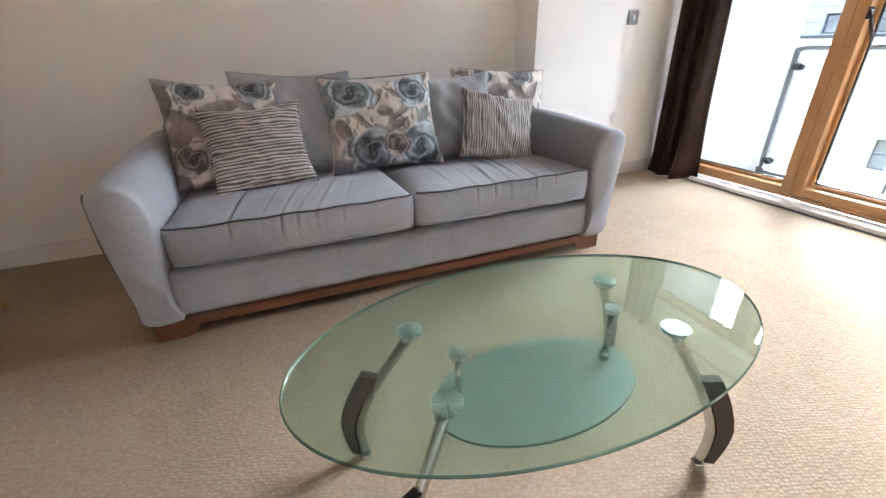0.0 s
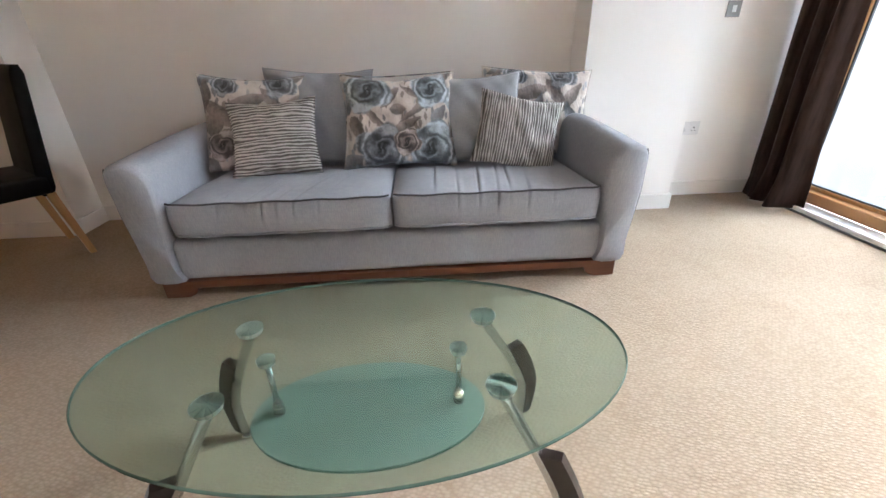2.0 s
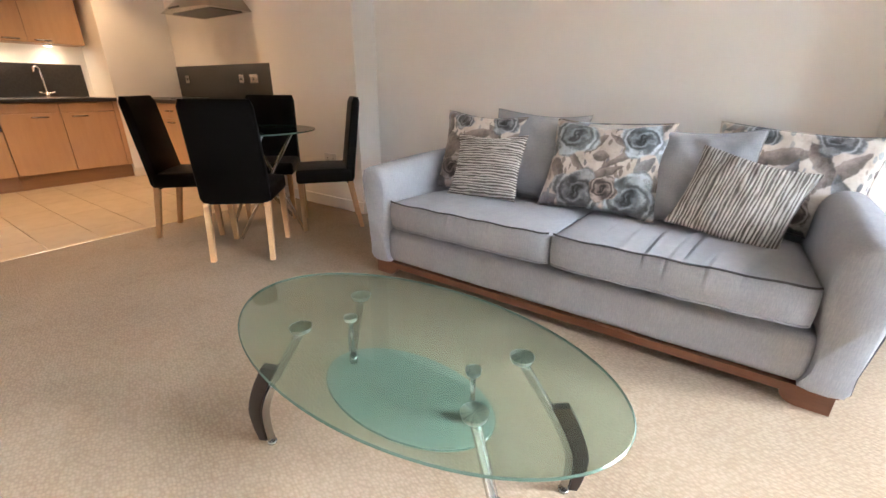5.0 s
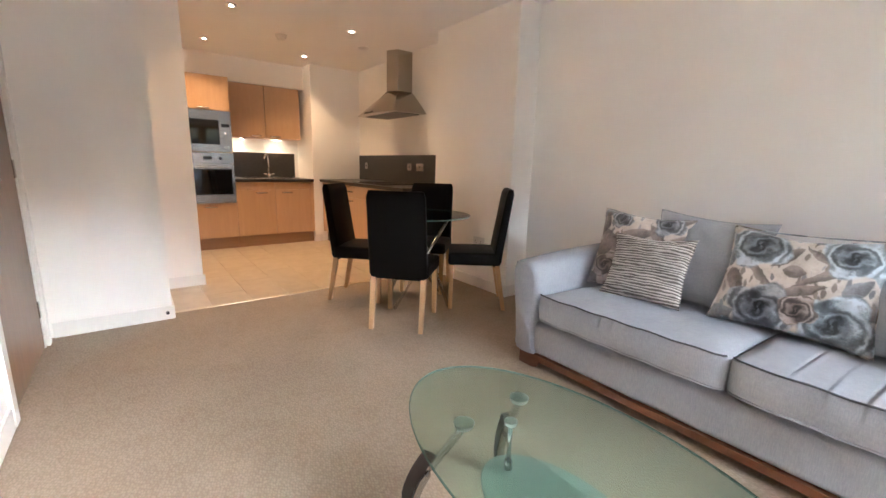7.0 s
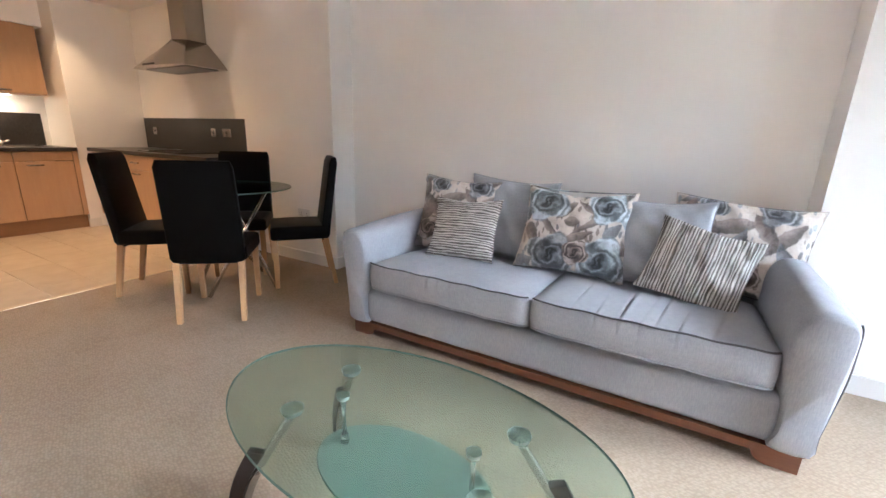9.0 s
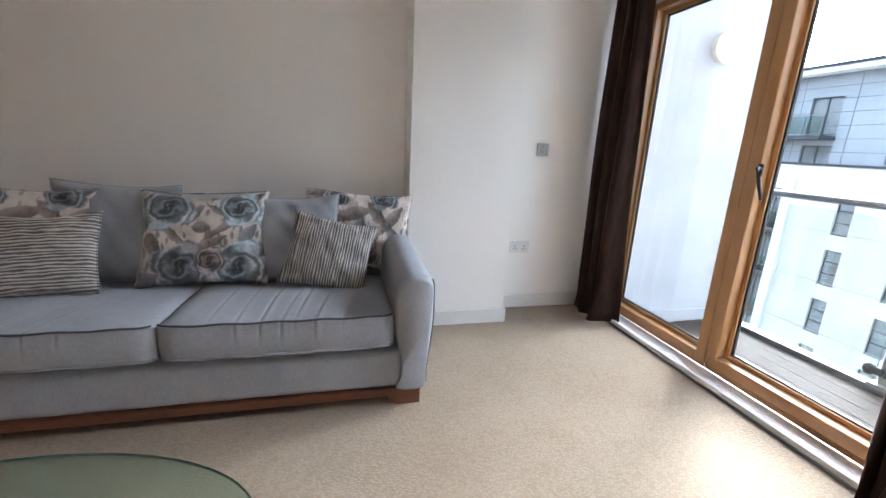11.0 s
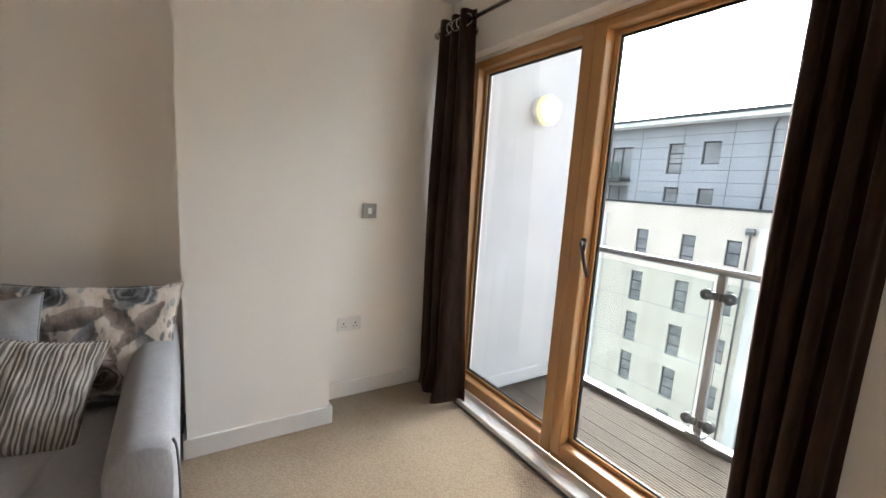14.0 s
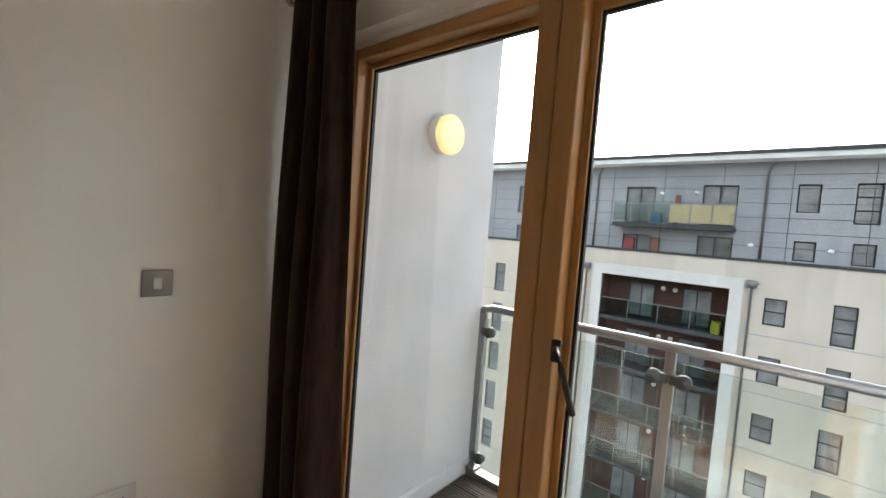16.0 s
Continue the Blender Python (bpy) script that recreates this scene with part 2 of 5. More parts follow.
def leather_material():
    m, nt, p = mat("black_leather")
    v = coords(nt)
    vo = nt.nodes.new("ShaderNodeTexVoronoi")
    vo.inputs["Scale"].default_value = 260.0
    nt.links.new(v, vo.inputs["Vector"])
    n = noise_of(nt, v, 5.0, 4.0)
    nt.links.new(ramp(nt, n, [(0.3, (0.0022, 0.0019, 0.0019)), (0.7, (0.005, 0.0043, 0.004))]), p.inputs["Base Color"])
    nt.links.new(maths(nt, "ADD", maths(nt, "MULTIPLY", n, 0.2), 0.34), p.inputs["Roughness"])
    p.inputs["Specular IOR Level"].default_value = 0.08
    bump(nt, p, maths(nt, "ADD", vo.outputs["Distance"], maths(nt, "MULTIPLY", noise_of(nt, v, 14.0, 3.0), 2.0)), 0.18, 0.002)
    return m


def velvet_material():
    m, nt, p = mat("brown_curtain_cloth")
    v = coords(nt, (1, 1, 0.15))
    n = noise_of(nt, v, 40.0, 4.0)
    nt.links.new(ramp(nt, n, [(0.3, (0.019, 0.0095, 0.0068)), (0.7, (0.044, 0.024, 0.017))]), p.inputs["Base Color"])
    p.inputs["Roughness"].default_value = 0.8
    p.inputs["Sheen Weight"].default_value = 0.14
    p.inputs["Specular IOR Level"].default_value = 0.12
    p.inputs["Sheen Tint"].default_value = (0.6, 0.45, 0.38, 1)
    bump(nt, p, n, 0.15, 0.001)
    return m


def glow(name, colour, strength, base=(0.8, 0.75, 0.6)):
    m, nt, p = mat(name)
    p.inputs["Base Color"].default_value = (*base, 1)
    p.inputs["Emission Color"].default_value = (*colour, 1)
    p.inputs["Emission Strength"].default_value = strength
    return m


def tile_material(name, a, b, rough=0.3):
    m, nt, p = mat(name)
    v = coords(nt)
    info = nt.nodes.new("ShaderNodeObjectInfo")
    add = nt.nodes.new("ShaderNodeVectorMath")
    nt.links.new(v, add.inputs[0])
    nt.links.new(info.outputs["Random"], add.inputs[1])
    n = noise_of(nt, add.outputs[0], 7.0, 5.0, 0.6)
    c = ramp(nt, n, [(0.3, a), (0.7, b)])
    c = mixed(nt, maths(nt, "MULTIPLY", info.outputs["Random"], 0.18), c, tuple(x * 0.8 for x in a))
    nt.links.new(c, p.inputs["Base Color"])
    p.inputs["Roughness"].default_value = rough
    bump(nt, p, noise_of(nt, v, 30.0, 3.0), 0.06, 0.002)
    return m


def render_wall_material(name, a, b):
    """Weathered outdoor render with rain streaks."""
    m, nt, p = mat(name)
    st = noise_of(nt, coords(nt, (1, 1, 0.08)), 1.3, 5.0, 0.6)
    bl = noise_of(nt, coords(nt), 0.35, 4.0)
    c = mixed(nt, 0.5, ramp(nt, st, [(0.35, a), (0.6, b)]), ramp(nt, bl, [(0.35, a), (0.65, b)]))
    nt.links.new(c, p.inputs["Base Color"])
    p.inputs["Roughness"].default_value = 0.85
    return m


WALL = plain("wall_paint", (0.90, 0.876, 0.842), 0.6, vary=0.02, scale=1.2, bumps=0.06, grain=260.0)
CEIL = plain("ceiling_paint", (0.90, 0.89, 0.88), 0.7, vary=0.015, scale=1.2, bumps=0.04)
TRIM = plain("white_gloss_paint", (0.80, 0.78, 0.75), 0.32, vary=0.02, bumps=0.03)
CARPET = carpet_material()
SOFA = weave("grey_sofa_cloth", (0.30, 0.307, 0.332), (0.385, 0.395, 0.425), 420.0, 0.2)
PIPING = plain("dark_grey_piping", (0.07, 0.07, 0.075), 0.7)
PLAIN_CUSHION = weave("plain_grey_cloth", (0.31, 0.317, 0.335), (0.39, 0.398, 0.418))
SOFA_WOOD = wood("reddish_wood", (0.13, 0.048, 0.022), (0.20, 0.08, 0.038), 0)
BLUE, SLATE, BROWN = (0.26, 0.30, 0.33), (0.17, 0.18, 0.195), (0.20, 0.16, 0.14)
FLORAL_BIG = floral_material("rose_print_large",
    [(-0.15, 0.13, 0.125, BLUE), (0.17, 0.13, 0.105, BLUE), (-0.09, -0.16, 0.13, SLATE), (0.16, -0.16, 0.14, BLUE), (0.04, -0.13, 0.07, BROWN)],
    [(0.0, 0.03, 0.035, 0.03, 0, BROWN), (-0.04, 0.09, 0.06, 0.025, 0.8, BROWN), (0.10, 0.20, 0.08, 0.03, 0.2, SLATE), (0.10, 0.03, 0.10, 0.016, 0.6, BROWN), (0.20, 0.0, 0.05, 0.03, 1.0, SLATE),
     (-0.21, -0.05, 0.06, 0.03, 2.0, BROWN), (0.03, -0.05, 0.08, 0.022, 0.4, BROWN), (-0.2, 0.24, 0.08, 0.03, 0.1, BROWN), (0.24, 0.22, 0.05, 0.03, 1.1, BROWN), (-0.24, -0.22, 0.05, 0.04, 0.5, SLATE), (0.02, -0.25, 0.08, 0.03, 0.0, BLUE), (-0.13, 0.0, 0.09, 0.018, 2.3, BROWN), (0.24, 0.10, 0.07, 0.025, 1.9, BLUE), (-0.05, 0.22, 0.06, 0.03, 0.5, SLATE), (-0.26, 0.06, 0.05, 0.03, 1.3, BLUE), (0.07, 0.11, 0.06, 0.014, 2.5, BROWN), (0.25, -0.08, 0.05, 0.03, 0.4, BROWN), (-0.17, -0.27, 0.06, 0.03, 2.6, BLUE)])
FLORAL_SIDE = floral_material("rose_print_side",
    [(-0.12, 0.17, 0.065, SLATE), (0.13, 0.18, 0.085, SLATE), (0.06, -0.14, 0.07, BROWN), (-0.15, -0.12, 0.08, BROWN)],
    [(-0.18, 0.22, 0.09, 0.03, 0.5, SLATE), (-0.03, 0.08, 0.10, 0.035, 0.3, BROWN), (-0.15, 0.03, 0.10, 0.035, 2.4, BROWN), (0.17, 0.05, 0.10, 0.03, 0.9, BROWN), (0.20, -0.05, 0.08, 0.03, 2.0, SLATE),
     (-0.19, -0.02, 0.05, 0.05, 0, BROWN), (0.0, 0.0, 0.07, 0.025, 1.2, SLATE), (0.19, 0.22, 0.06, 0.04, 0.2, BROWN), (-0.05, -0.22, 0.10, 0.03, 0.3, BROWN), (0.03, 0.24, 0.08, 0.03, 2.8, SLATE), (-0.22, 0.12, 0.07, 0.03, 1.4, BROWN), (0.10, 0.08, 0.08, 0.03, 2.2, BROWN), (0.22, -0.18, 0.07, 0.04, 1.2, BROWN), (-0.22, -0.22, 0.06, 0.04, 2.2, SLATE), (-0.08, -0.08, 0.08, 0.03, 0.9, BROWN), (0.10, -0.24, 0.07, 0.03, 2.7, SLATE)])
STRIPE_H = stripe_material("striped_cloth_across", 2, 430.0, (0.57, 0.53, 0.485), (0.13, 0.115, 0.102))
STRIPE_V = stripe_material("striped_cloth_upright", 0, 480.0, (0.52, 0.495, 0.46), (0.15, 0.135, 0.122))
GLASS_GREEN = pane_glass("green_tabletop_glass", (0.80, 0.91, 0.87), 0.022)
GLASS_EDGE = plain("green_glass_edge", (0.10, 0.155, 0.13), 0.12, vary=0.1, bumps=0)
GLASS_DARK = pane_glass("smoked_table_glass", (0.35, 0.40, 0.38))
CHROME = metal("brushed_chrome", (0.78, 0.77, 0.75), 0.18)
HANDLE_DARK = metal("dark_handle_metal", (0.10, 0.095, 0.09), 0.28)
LEG_CHROME = metal("satin_leg_chrome", (0.50, 0.50, 0.485), 0.22)
SWITCH_STEEL = metal("dull_switch_steel", (0.26, 0.25, 0.24), 0.4)
STEEL = metal("brushed_steel", (0.46, 0.44, 0.42), 0.22, (1, 1, 30))
HOOD_STEEL = metal("dark_polished_steel", (0.46, 0.43, 0.39), 0.14, (1, 1, 30))
DULL_EDGE = plain("dull_glass_edge", (0.10, 0.13, 0.12), 0.95, vary=0.1, bumps=0)
DULL_EDGE.node_tree.nodes["Principled BSDF"].inputs["Specular IOR Level"].default_value = 0.0
ZINC = metal("dull_galvanised_steel", (0.22, 0.224, 0.23), 0.42)
BLACKWOOD = wood("black_stained_wood", (0.012, 0.007, 0.006), (0.03, 0.016, 0.012), 2, 0.3)


def disc_material():
    """Steel turned on a lathe: highlights fan out from the middle, partly put into the colour."""
    m, nt, p = mat("radial_steel_painted_fan")
    p.inputs["Base Color"].default_value = (0.85, 0.88, 0.87, 1)
    p.inputs["Metallic"].default_value, p.inputs["Roughness"].default_value = 1.0, 0.3
    p.inputs["Anisotropic"].default_value = 0.92
    p.inputs["Anisotropic Rotation"].default_value = 0.25
    t = nt.nodes.new("ShaderNodeTangent")
    t.direction_type, t.axis = "RADIAL", "Z"
    nt.links.new(t.outputs[0], p.inputs["Tangent"])
    # grain that runs out from the middle
    tc = nt.nodes.new("ShaderNodeTexCoord")
    sep = nt.nodes.new("ShaderNodeSeparateXYZ")
    nt.links.new(tc.outputs["Object"], sep.inputs[0])
    ang = maths(nt, "ARCTAN2", sep.outputs["Y"], sep.outputs["X"])
    comb = nt.nodes.new("ShaderNodeCombineXYZ")
    nt.links.new(maths(nt, "MULTIPLY", maths(nt, "COSINE", ang), 1.0), comb.inputs[0])
    nt.links.new(maths(nt, "MULTIPLY", maths(nt, "SINE", ang), 1.0), comb.inputs[1])
    fine = noise_of(nt, comb.outputs[0], 2.2, 6.0, 0.8)
    # light and dark sectors: the fanned highlights painted into the base colour
    nt.links.new(ramp(nt, fine, [(0.35, (0.34, 0.35, 0.345)), (0.6, (0.80, 0.81, 0.80))]), p.inputs["Base Color"])
    bump(nt, p, fine, 0.25, 0.004)
    return m


DISC = disc_material()
LEATHER = leather_material()
OAK = wood("oak_leg", (0.50, 0.29, 0.13), (0.64, 0.40, 0.20), 2, 0.4)
BEECH = wood("beech_cabinet_front", (0.50, 0.31, 0.17), (0.58, 0.37, 0.21), 2, 0.36, 9.0, 2.2)
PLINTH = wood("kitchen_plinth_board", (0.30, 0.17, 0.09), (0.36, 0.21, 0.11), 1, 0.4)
WORKTOP = plain("dark_laminate_worktop", (0.030, 0.024, 0.021), 0.28, vary=0.5, scale=120.0, bumps=0.03)
SPLASH = plain("dark_splashback", (0.026, 0.022, 0.02), 0.30, vary=0.3, scale=60.0, bumps=0.02)
BLACKGLASS = plain("black_oven_glass", (0.008, 0.008, 0.009), 0.05, vary=0.1, bumps=0)
PINE = wood("varnished_window_wood", (0.46, 0.235, 0.082), (0.57, 0.31, 0.12), 2, 0.33, 12.0, 2.5)
PINE_Y = wood("varnished_window_wood_across", (0.46, 0.235, 0.082), (0.57, 0.31, 0.12), 1, 0.33, 12.0, 2.5)
BEAD = wood("pale_glazing_bead", (0.50, 0.27, 0.10), (0.60, 0.35, 0.15), 2, 0.35)
DOORWOOD = wood("walnut_door_veneer", (0.17, 0.095, 0.05), (0.25, 0.145, 0.08), 2, 0.34)
SEAL = plain("black_rubber_seal", (0.02, 0.02, 0.02), 0.6)
CURTAIN = velvet_material()
WINDOW_GLASS = pane_glass("window_glass", (0.96, 0.98, 0.97))
RAIL_GLASS = pane_glass("balustrade_glass", (0.90, 0.93, 0.915))


def wet_glass(m):
    """Adds dried rain runs and small drops to a pane of thin glass."""
    nt = m.node_tree
    out = nt.nodes["Material Output"]
    clear = out.inputs[0].links[0].from_socket
    drops = nt.nodes.new("ShaderNodeTexVoronoi")
    drops.inputs["Scale"].default_value = 75.0
    nt.links.new(coords(nt), drops.inputs["Vector"])
    runs = noise_of(nt, coords(nt, (1, 1, 0.05)), 42.0, 3.0)
    patch = noise_of(nt, coords(nt), 2.6, 3.0)
    dot = maths(nt, "MULTIPLY", maths(nt, "SUBTRACT", 0.30, drops.outputs["Distance"]), 8.0, True)
    run = maths(nt, "MULTIPLY", maths(nt, "SUBTRACT", runs, 0.60), 5.0, True)
    where = maths(nt, "MULTIPLY", maths(nt, "SUBTRACT", patch, 0.40), 4.0, True)
    fac = maths(nt, "MULTIPLY", maths(nt, "MULTIPLY", maths(nt, "ADD", dot, run, True), where), 0.10)
    film_ = node(nt, "BsdfTranslucent")
    film_.inputs[0].default_value = (0.5, 0.51, 0.51, 1)
    mx = node(nt, "MixShader")
    nt.links.new(fac, mx.inputs[0])
    nt.links.new(clear, mx.inputs[1])
    nt.links.new(film_.outputs[0], mx.inputs[2])
    nt.links.new(mx.outputs[0], out.inputs[0])


wet_glass(RAIL_GLASS)
DECK = wood("weathered_deck_board", (0.036, 0.028, 0.022), (0.080, 0.064, 0.052), 1, 0.85, 10.0, 4.0)
DECK.node_tree.nodes["Principled BSDF"].inputs["Specular IOR Level"].default_value = 0.2
TILE = tile_material("beige_floor_tile", (0.50, 0.40, 0.28), (0.60, 0.50, 0.37))
GROUT = plain("tile_grout", (0.22, 0.18, 0.14), 0.9)
WHITE_PLASTIC = plain("white_plastic", (0.74, 0.73, 0.72), 0.35, vary=0.02, bumps=0)
DARK = plain("dark_plastic", (0.03, 0.03, 0.032), 0.4)
BALC_WALL = plain("pale_balcony_render", (0.47, 0.48, 0.51), 0.85, vary=0.07, scale=3.2, bumps=0.25, grain=70.0)
CREAM = render_wall_material("cream_facade_render", (0.47, 0.42, 0.355), (0.58, 0.53, 0.46))
CLAD = render_wall_material("grey_facade_cladding", (0.27, 0.28, 0.30), (0.33, 0.34, 0.36))
PORTAL = render_wall_material("white_facade_portal", (0.52, 0.51, 0.49), (0.60, 0.59, 0.57))
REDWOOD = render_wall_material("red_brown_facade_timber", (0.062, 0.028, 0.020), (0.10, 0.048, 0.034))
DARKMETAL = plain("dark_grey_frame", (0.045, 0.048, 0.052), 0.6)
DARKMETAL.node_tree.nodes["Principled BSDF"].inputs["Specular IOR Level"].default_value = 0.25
# opaque panes: the reflected sky is put into this lighter, blotchy grey
FARGLASS = plain("far_pane_painted_sky", (0.20, 0.205, 0.21), 0.15, vary=0.45, scale=0.9, bumps=0)
ROOFMETAL = plain("pale_metal_roof", (0.70, 0.70, 0.68), 0.5, vary=0.12, scale=1.5)
GROUND = plain("pale_bounce_ground", (0.38, 0.37, 0.35), 0.9, vary=0.2, scale=0.4)
LAMPGLOW = glow("lamp_glow_yellow", (1.0, 0.78, 0.34), 0.13, (0.45, 0.38, 0.20))
SPOTGLOW = glow("downlight_glow", (1.0, 0.80, 0.52), 6.0)


def frosted():
    m, nt, p = mat("frosted_green_glass")
    v = coords(nt)
    nt.links.new(ramp(nt, noise_of(nt, v, 4.0), [(0.3, (0.19, 0.232, 0.20)), (0.7, (0.205, 0.248, 0.213))]), p.inputs["Base Color"])
    p.inputs["Roughness"].default_value = 0.35
    return m


FROST = frosted()


# ---- mesh helpers ----
def part(name, bm, material, parent=None, label="", smooth=False):
    me = bpy.data.meshes.new(name)
    bm.normal_update()
    bm.to_mesh(me)
    bm.free()
    for mm in material if isinstance(material, (list, tuple)) else [material]:
        me.materials.append(mm)
    if smooth:
        for f in me.polygons:
            f.use_smooth = True
    ob = new(name, me)
    if parent is not None:
        ob.parent = parent
    if label:
        ob["label"] = label
    return ob


def thing(name, m=None, label="", category="", group="", kind=""):
    ob = new(name)
    ob.empty_display_size = 0.1
    if m is not None:
        ob.matrix_world = m
    return tagged(ob, label, category, group, kind)


def box(bm, x0, x1, y0, y1, z0, z1, bevel=0.0, seg=2, m=None):
    r = bmesh.ops.create_cube(bm, size=1.0)
    vs = r["verts"]
    bmesh.ops.scale(bm, vec=(x1 - x0, y1 - y0, z1 - z0), verts=vs)
    bmesh.ops.translate(bm, vec=((x0 + x1) / 2, (y0 + y1) / 2, (z0 + z1) / 2), verts=vs)
    if bevel:
        es = list({e for v in vs for e in v.link_edges})
        g = bmesh.ops.bevel(bm, geom=es, offset=bevel, segments=seg, affect="EDGES", profile=0.5)
        vs = list(set(g["verts"]) | {v for v in vs if v.is_valid})
    if m is not None:
        bmesh.ops.transform(bm, matrix=m, verts=vs)
    return vs


def boxes(*specs, bevel=0.0, seg=2):
    bm = bmesh.new()
    for s in specs:
        box(bm, *s, bevel=bevel, seg=seg)
    return bm


def rod(bm, a, b, r, r2=None, seg=16, caps=True):
    """A round bar from a to b."""
    a, b = Vector(a), Vector(b)
    q = (b - a).to_track_quat("Z", "Y").to_matrix().to_4x4()
    bmesh.ops.create_cone(bm, cap_ends=caps, segments=seg, radius1=r, radius2=r if r2 is None else r2, depth=(b - a).length,
                          matrix=Matrix.Translation((a + b) / 2) @ q)


def tube(bm, pts, r, seg=10, flat=1.0, side=None):
    """A bar along points; flat squeezes the section across 'side'."""
    rings = []
    n = len(pts)
    pts = [Vector(p) for p in pts]
    for i, p in enumerate(pts):
        t = (pts[min(i + 1, n - 1)] - pts[max(i - 1, 0)]).normalized()
        s = Vector(side) if side else (Vector((0, 0, 1)) if abs(t.z) < 0.9 else Vector((1, 0, 0)))
        u = t.cross(s).normalized()
        w = t.cross(u).normalized()
        rings.append([bm.verts.new(p + u * r * math.cos(a) + w * r * flat * math.sin(a)) for a in [2 * math.pi * k / seg for k in range(seg)]])
    for a, b in zip(rings, rings[1:]):
        for k in range(seg):
            bm.faces.new((a[k], a[(k + 1) % seg], b[(k + 1) % seg], b[k]))
    bm.faces.new(rings[0][::-1])
    bm.faces.new(rings[-1])


def extrude_outline(bm, pts, axis, a, b):
    """A prism: 2D points in the plane across the axis, from a to b along it."""
    def at(p, h):
        return {"x": (h, p[0], p[1]), "y": (p[0], h, p[1]), "z": (p[0], p[1], h)}[axis]
    lo = [bm.verts.new(at(p, a)) for p in pts]
    hi = [bm.verts.new(at(p, b)) for p in pts]
    n = len(pts)
    bm.faces.new(lo)
    bm.faces.new(hi[::-1])
    for i in range(n):
        bm.faces.new((lo[i], hi[i], hi[(i + 1) % n], lo[(i + 1) % n]))
    bmesh.ops.recalc_face_normals(bm, faces=bm.faces)


def smooth_by_angle(ob, deg=40):
    me = ob.data
    for f in me.polygons:
        f.use_smooth = True
    me.set_sharp_from_angle(angle=radians(deg))
    return ob


def structure(name, bm, material, label, category=""):
    return tagged(part(name, bm, material), label, category or name.split("_")[0], kind="structure")


# ---- structure ----
YW, YF, CEILING = 3.18, 2.94, 2.42
XW = 4.90
WIN_Y0, WIN_Y1, WIN_Z1 = 1.20, 3.06, 2.085

carpet = structure("floor_carpet", boxes((-0.67, 5.0, -0.35, YW + 0.2, -0.25, 0.0)), CARPET, "beige looped wool carpet laid wall to wall", "carpet")
structure("floor_kitchen", boxes((-3.75, -0.67, -0.35, YW + 0.2, -0.25, -0.012)), GROUT, "kitchen floor bed with brown grout joints", "floor")
structure("ceiling", boxes((-3.8, 5.2, -0.35, YW + 0.25, CEILING, CEILING + 0.2)), CEIL, "flat white painted ceiling", "ceiling")

structure("wall_north", boxes((-3.8, 5.2, YW, YW + 0.25, -0.25, CEILING)), WALL, "long off-white painted wall behind the sofa", "wall")
structure("wall_pilaster_window", boxes((3.44, 4.10, YF, YW + 0.01, -0.01, CEILING + 0.01)), WALL, "off-white boxed pillar beside the window", "wall")
structure("wall_pilaster_dining", boxes((-0.69, 0.40, YF, YW + 0.01, -0.01, CEILING + 0.01)), WALL, "off-white boxed wall section beside the dining table", "wall")
structure("wall_south", boxes((-0.55, -0.42, -0.37, -0.12, -0.25, CEILING), (0.50, 5.2, -0.37, -0.12, -0.25, CEILING), (-0.42, 0.50, -0.37, -0.12, 2.06, CEILING)), WALL, "plain off-white wall with a door opening", "wall")
structure("wall_east", boxes((XW, XW + 0.25, -0.37, WIN_Y0, -0.25, CEILING), (XW, XW + 0.25, WIN_Y1, YW + 0.25, -0.25, CEILING), (XW, XW + 0.25, WIN_Y0, WIN_Y1, WIN_Z1, CEILING), (XW + 0.063, XW + 0.25, WIN_Y0, WIN_Y1, 2.064, WIN_Z1), (XW + 0.02, XW + 0.25, WIN_Y0, WIN_Y1, -0.25, -0.005)), WALL, "off-white window wall with a wide opening", "wall")
structure("wall_stub", boxes((-1.37, -0.55, -0.37, 0.53, -0.25, CEILING + 0.01)), WALL, "white wall end between the door and the kitchen", "wall")
structure("wall_kitchen_south", boxes((-3.8, -1.37, -0.37, 0.83, -0.25, CEILING + 0.01)), WALL, "off-white kitchen side wall", "wall")
structure("wall_west", boxes((-3.85, -3.60, 0.5, YW + 0.25, -0.25, CEILING)), WALL, "far kitchen wall, off-white", "wall")
structure("wall_kitchen_pillar", boxes((-3.62, -2.97, 2.46, YW + 0.01, -0.25, CEILING + 0.01)), WALL, "off-white boxed pillar between sink and hob", "wall")
structure("bulkhead", boxes((-3.62, -3.26, 0.80, 2.46, 2.12, CEILING + 0.01)), WALL, "off-white boxed strip above the wall cupboards", "bulkhead")


def skirting(name, a, b, out):
    """A skirting board from a to b on the floor; out is the way it stands off the wall."""
    (x0, y0), (x1, y1) = a, b
    t = 0.016
    ox, oy = out
    bm = boxes((min(x0, x1, x0 + ox * t, x1 + ox * t), max(x0, x1, x0 + ox * t, x1 + ox * t), min(y0, y1, y0 + oy * t, y1 + oy * t), max(y0, y1, y0 + oy * t, y1 + oy * t), 0.0, 0.098), bevel=0.004)
    return structure(name, bm, TRIM, "white gloss skirting board along the wall", "skirting")


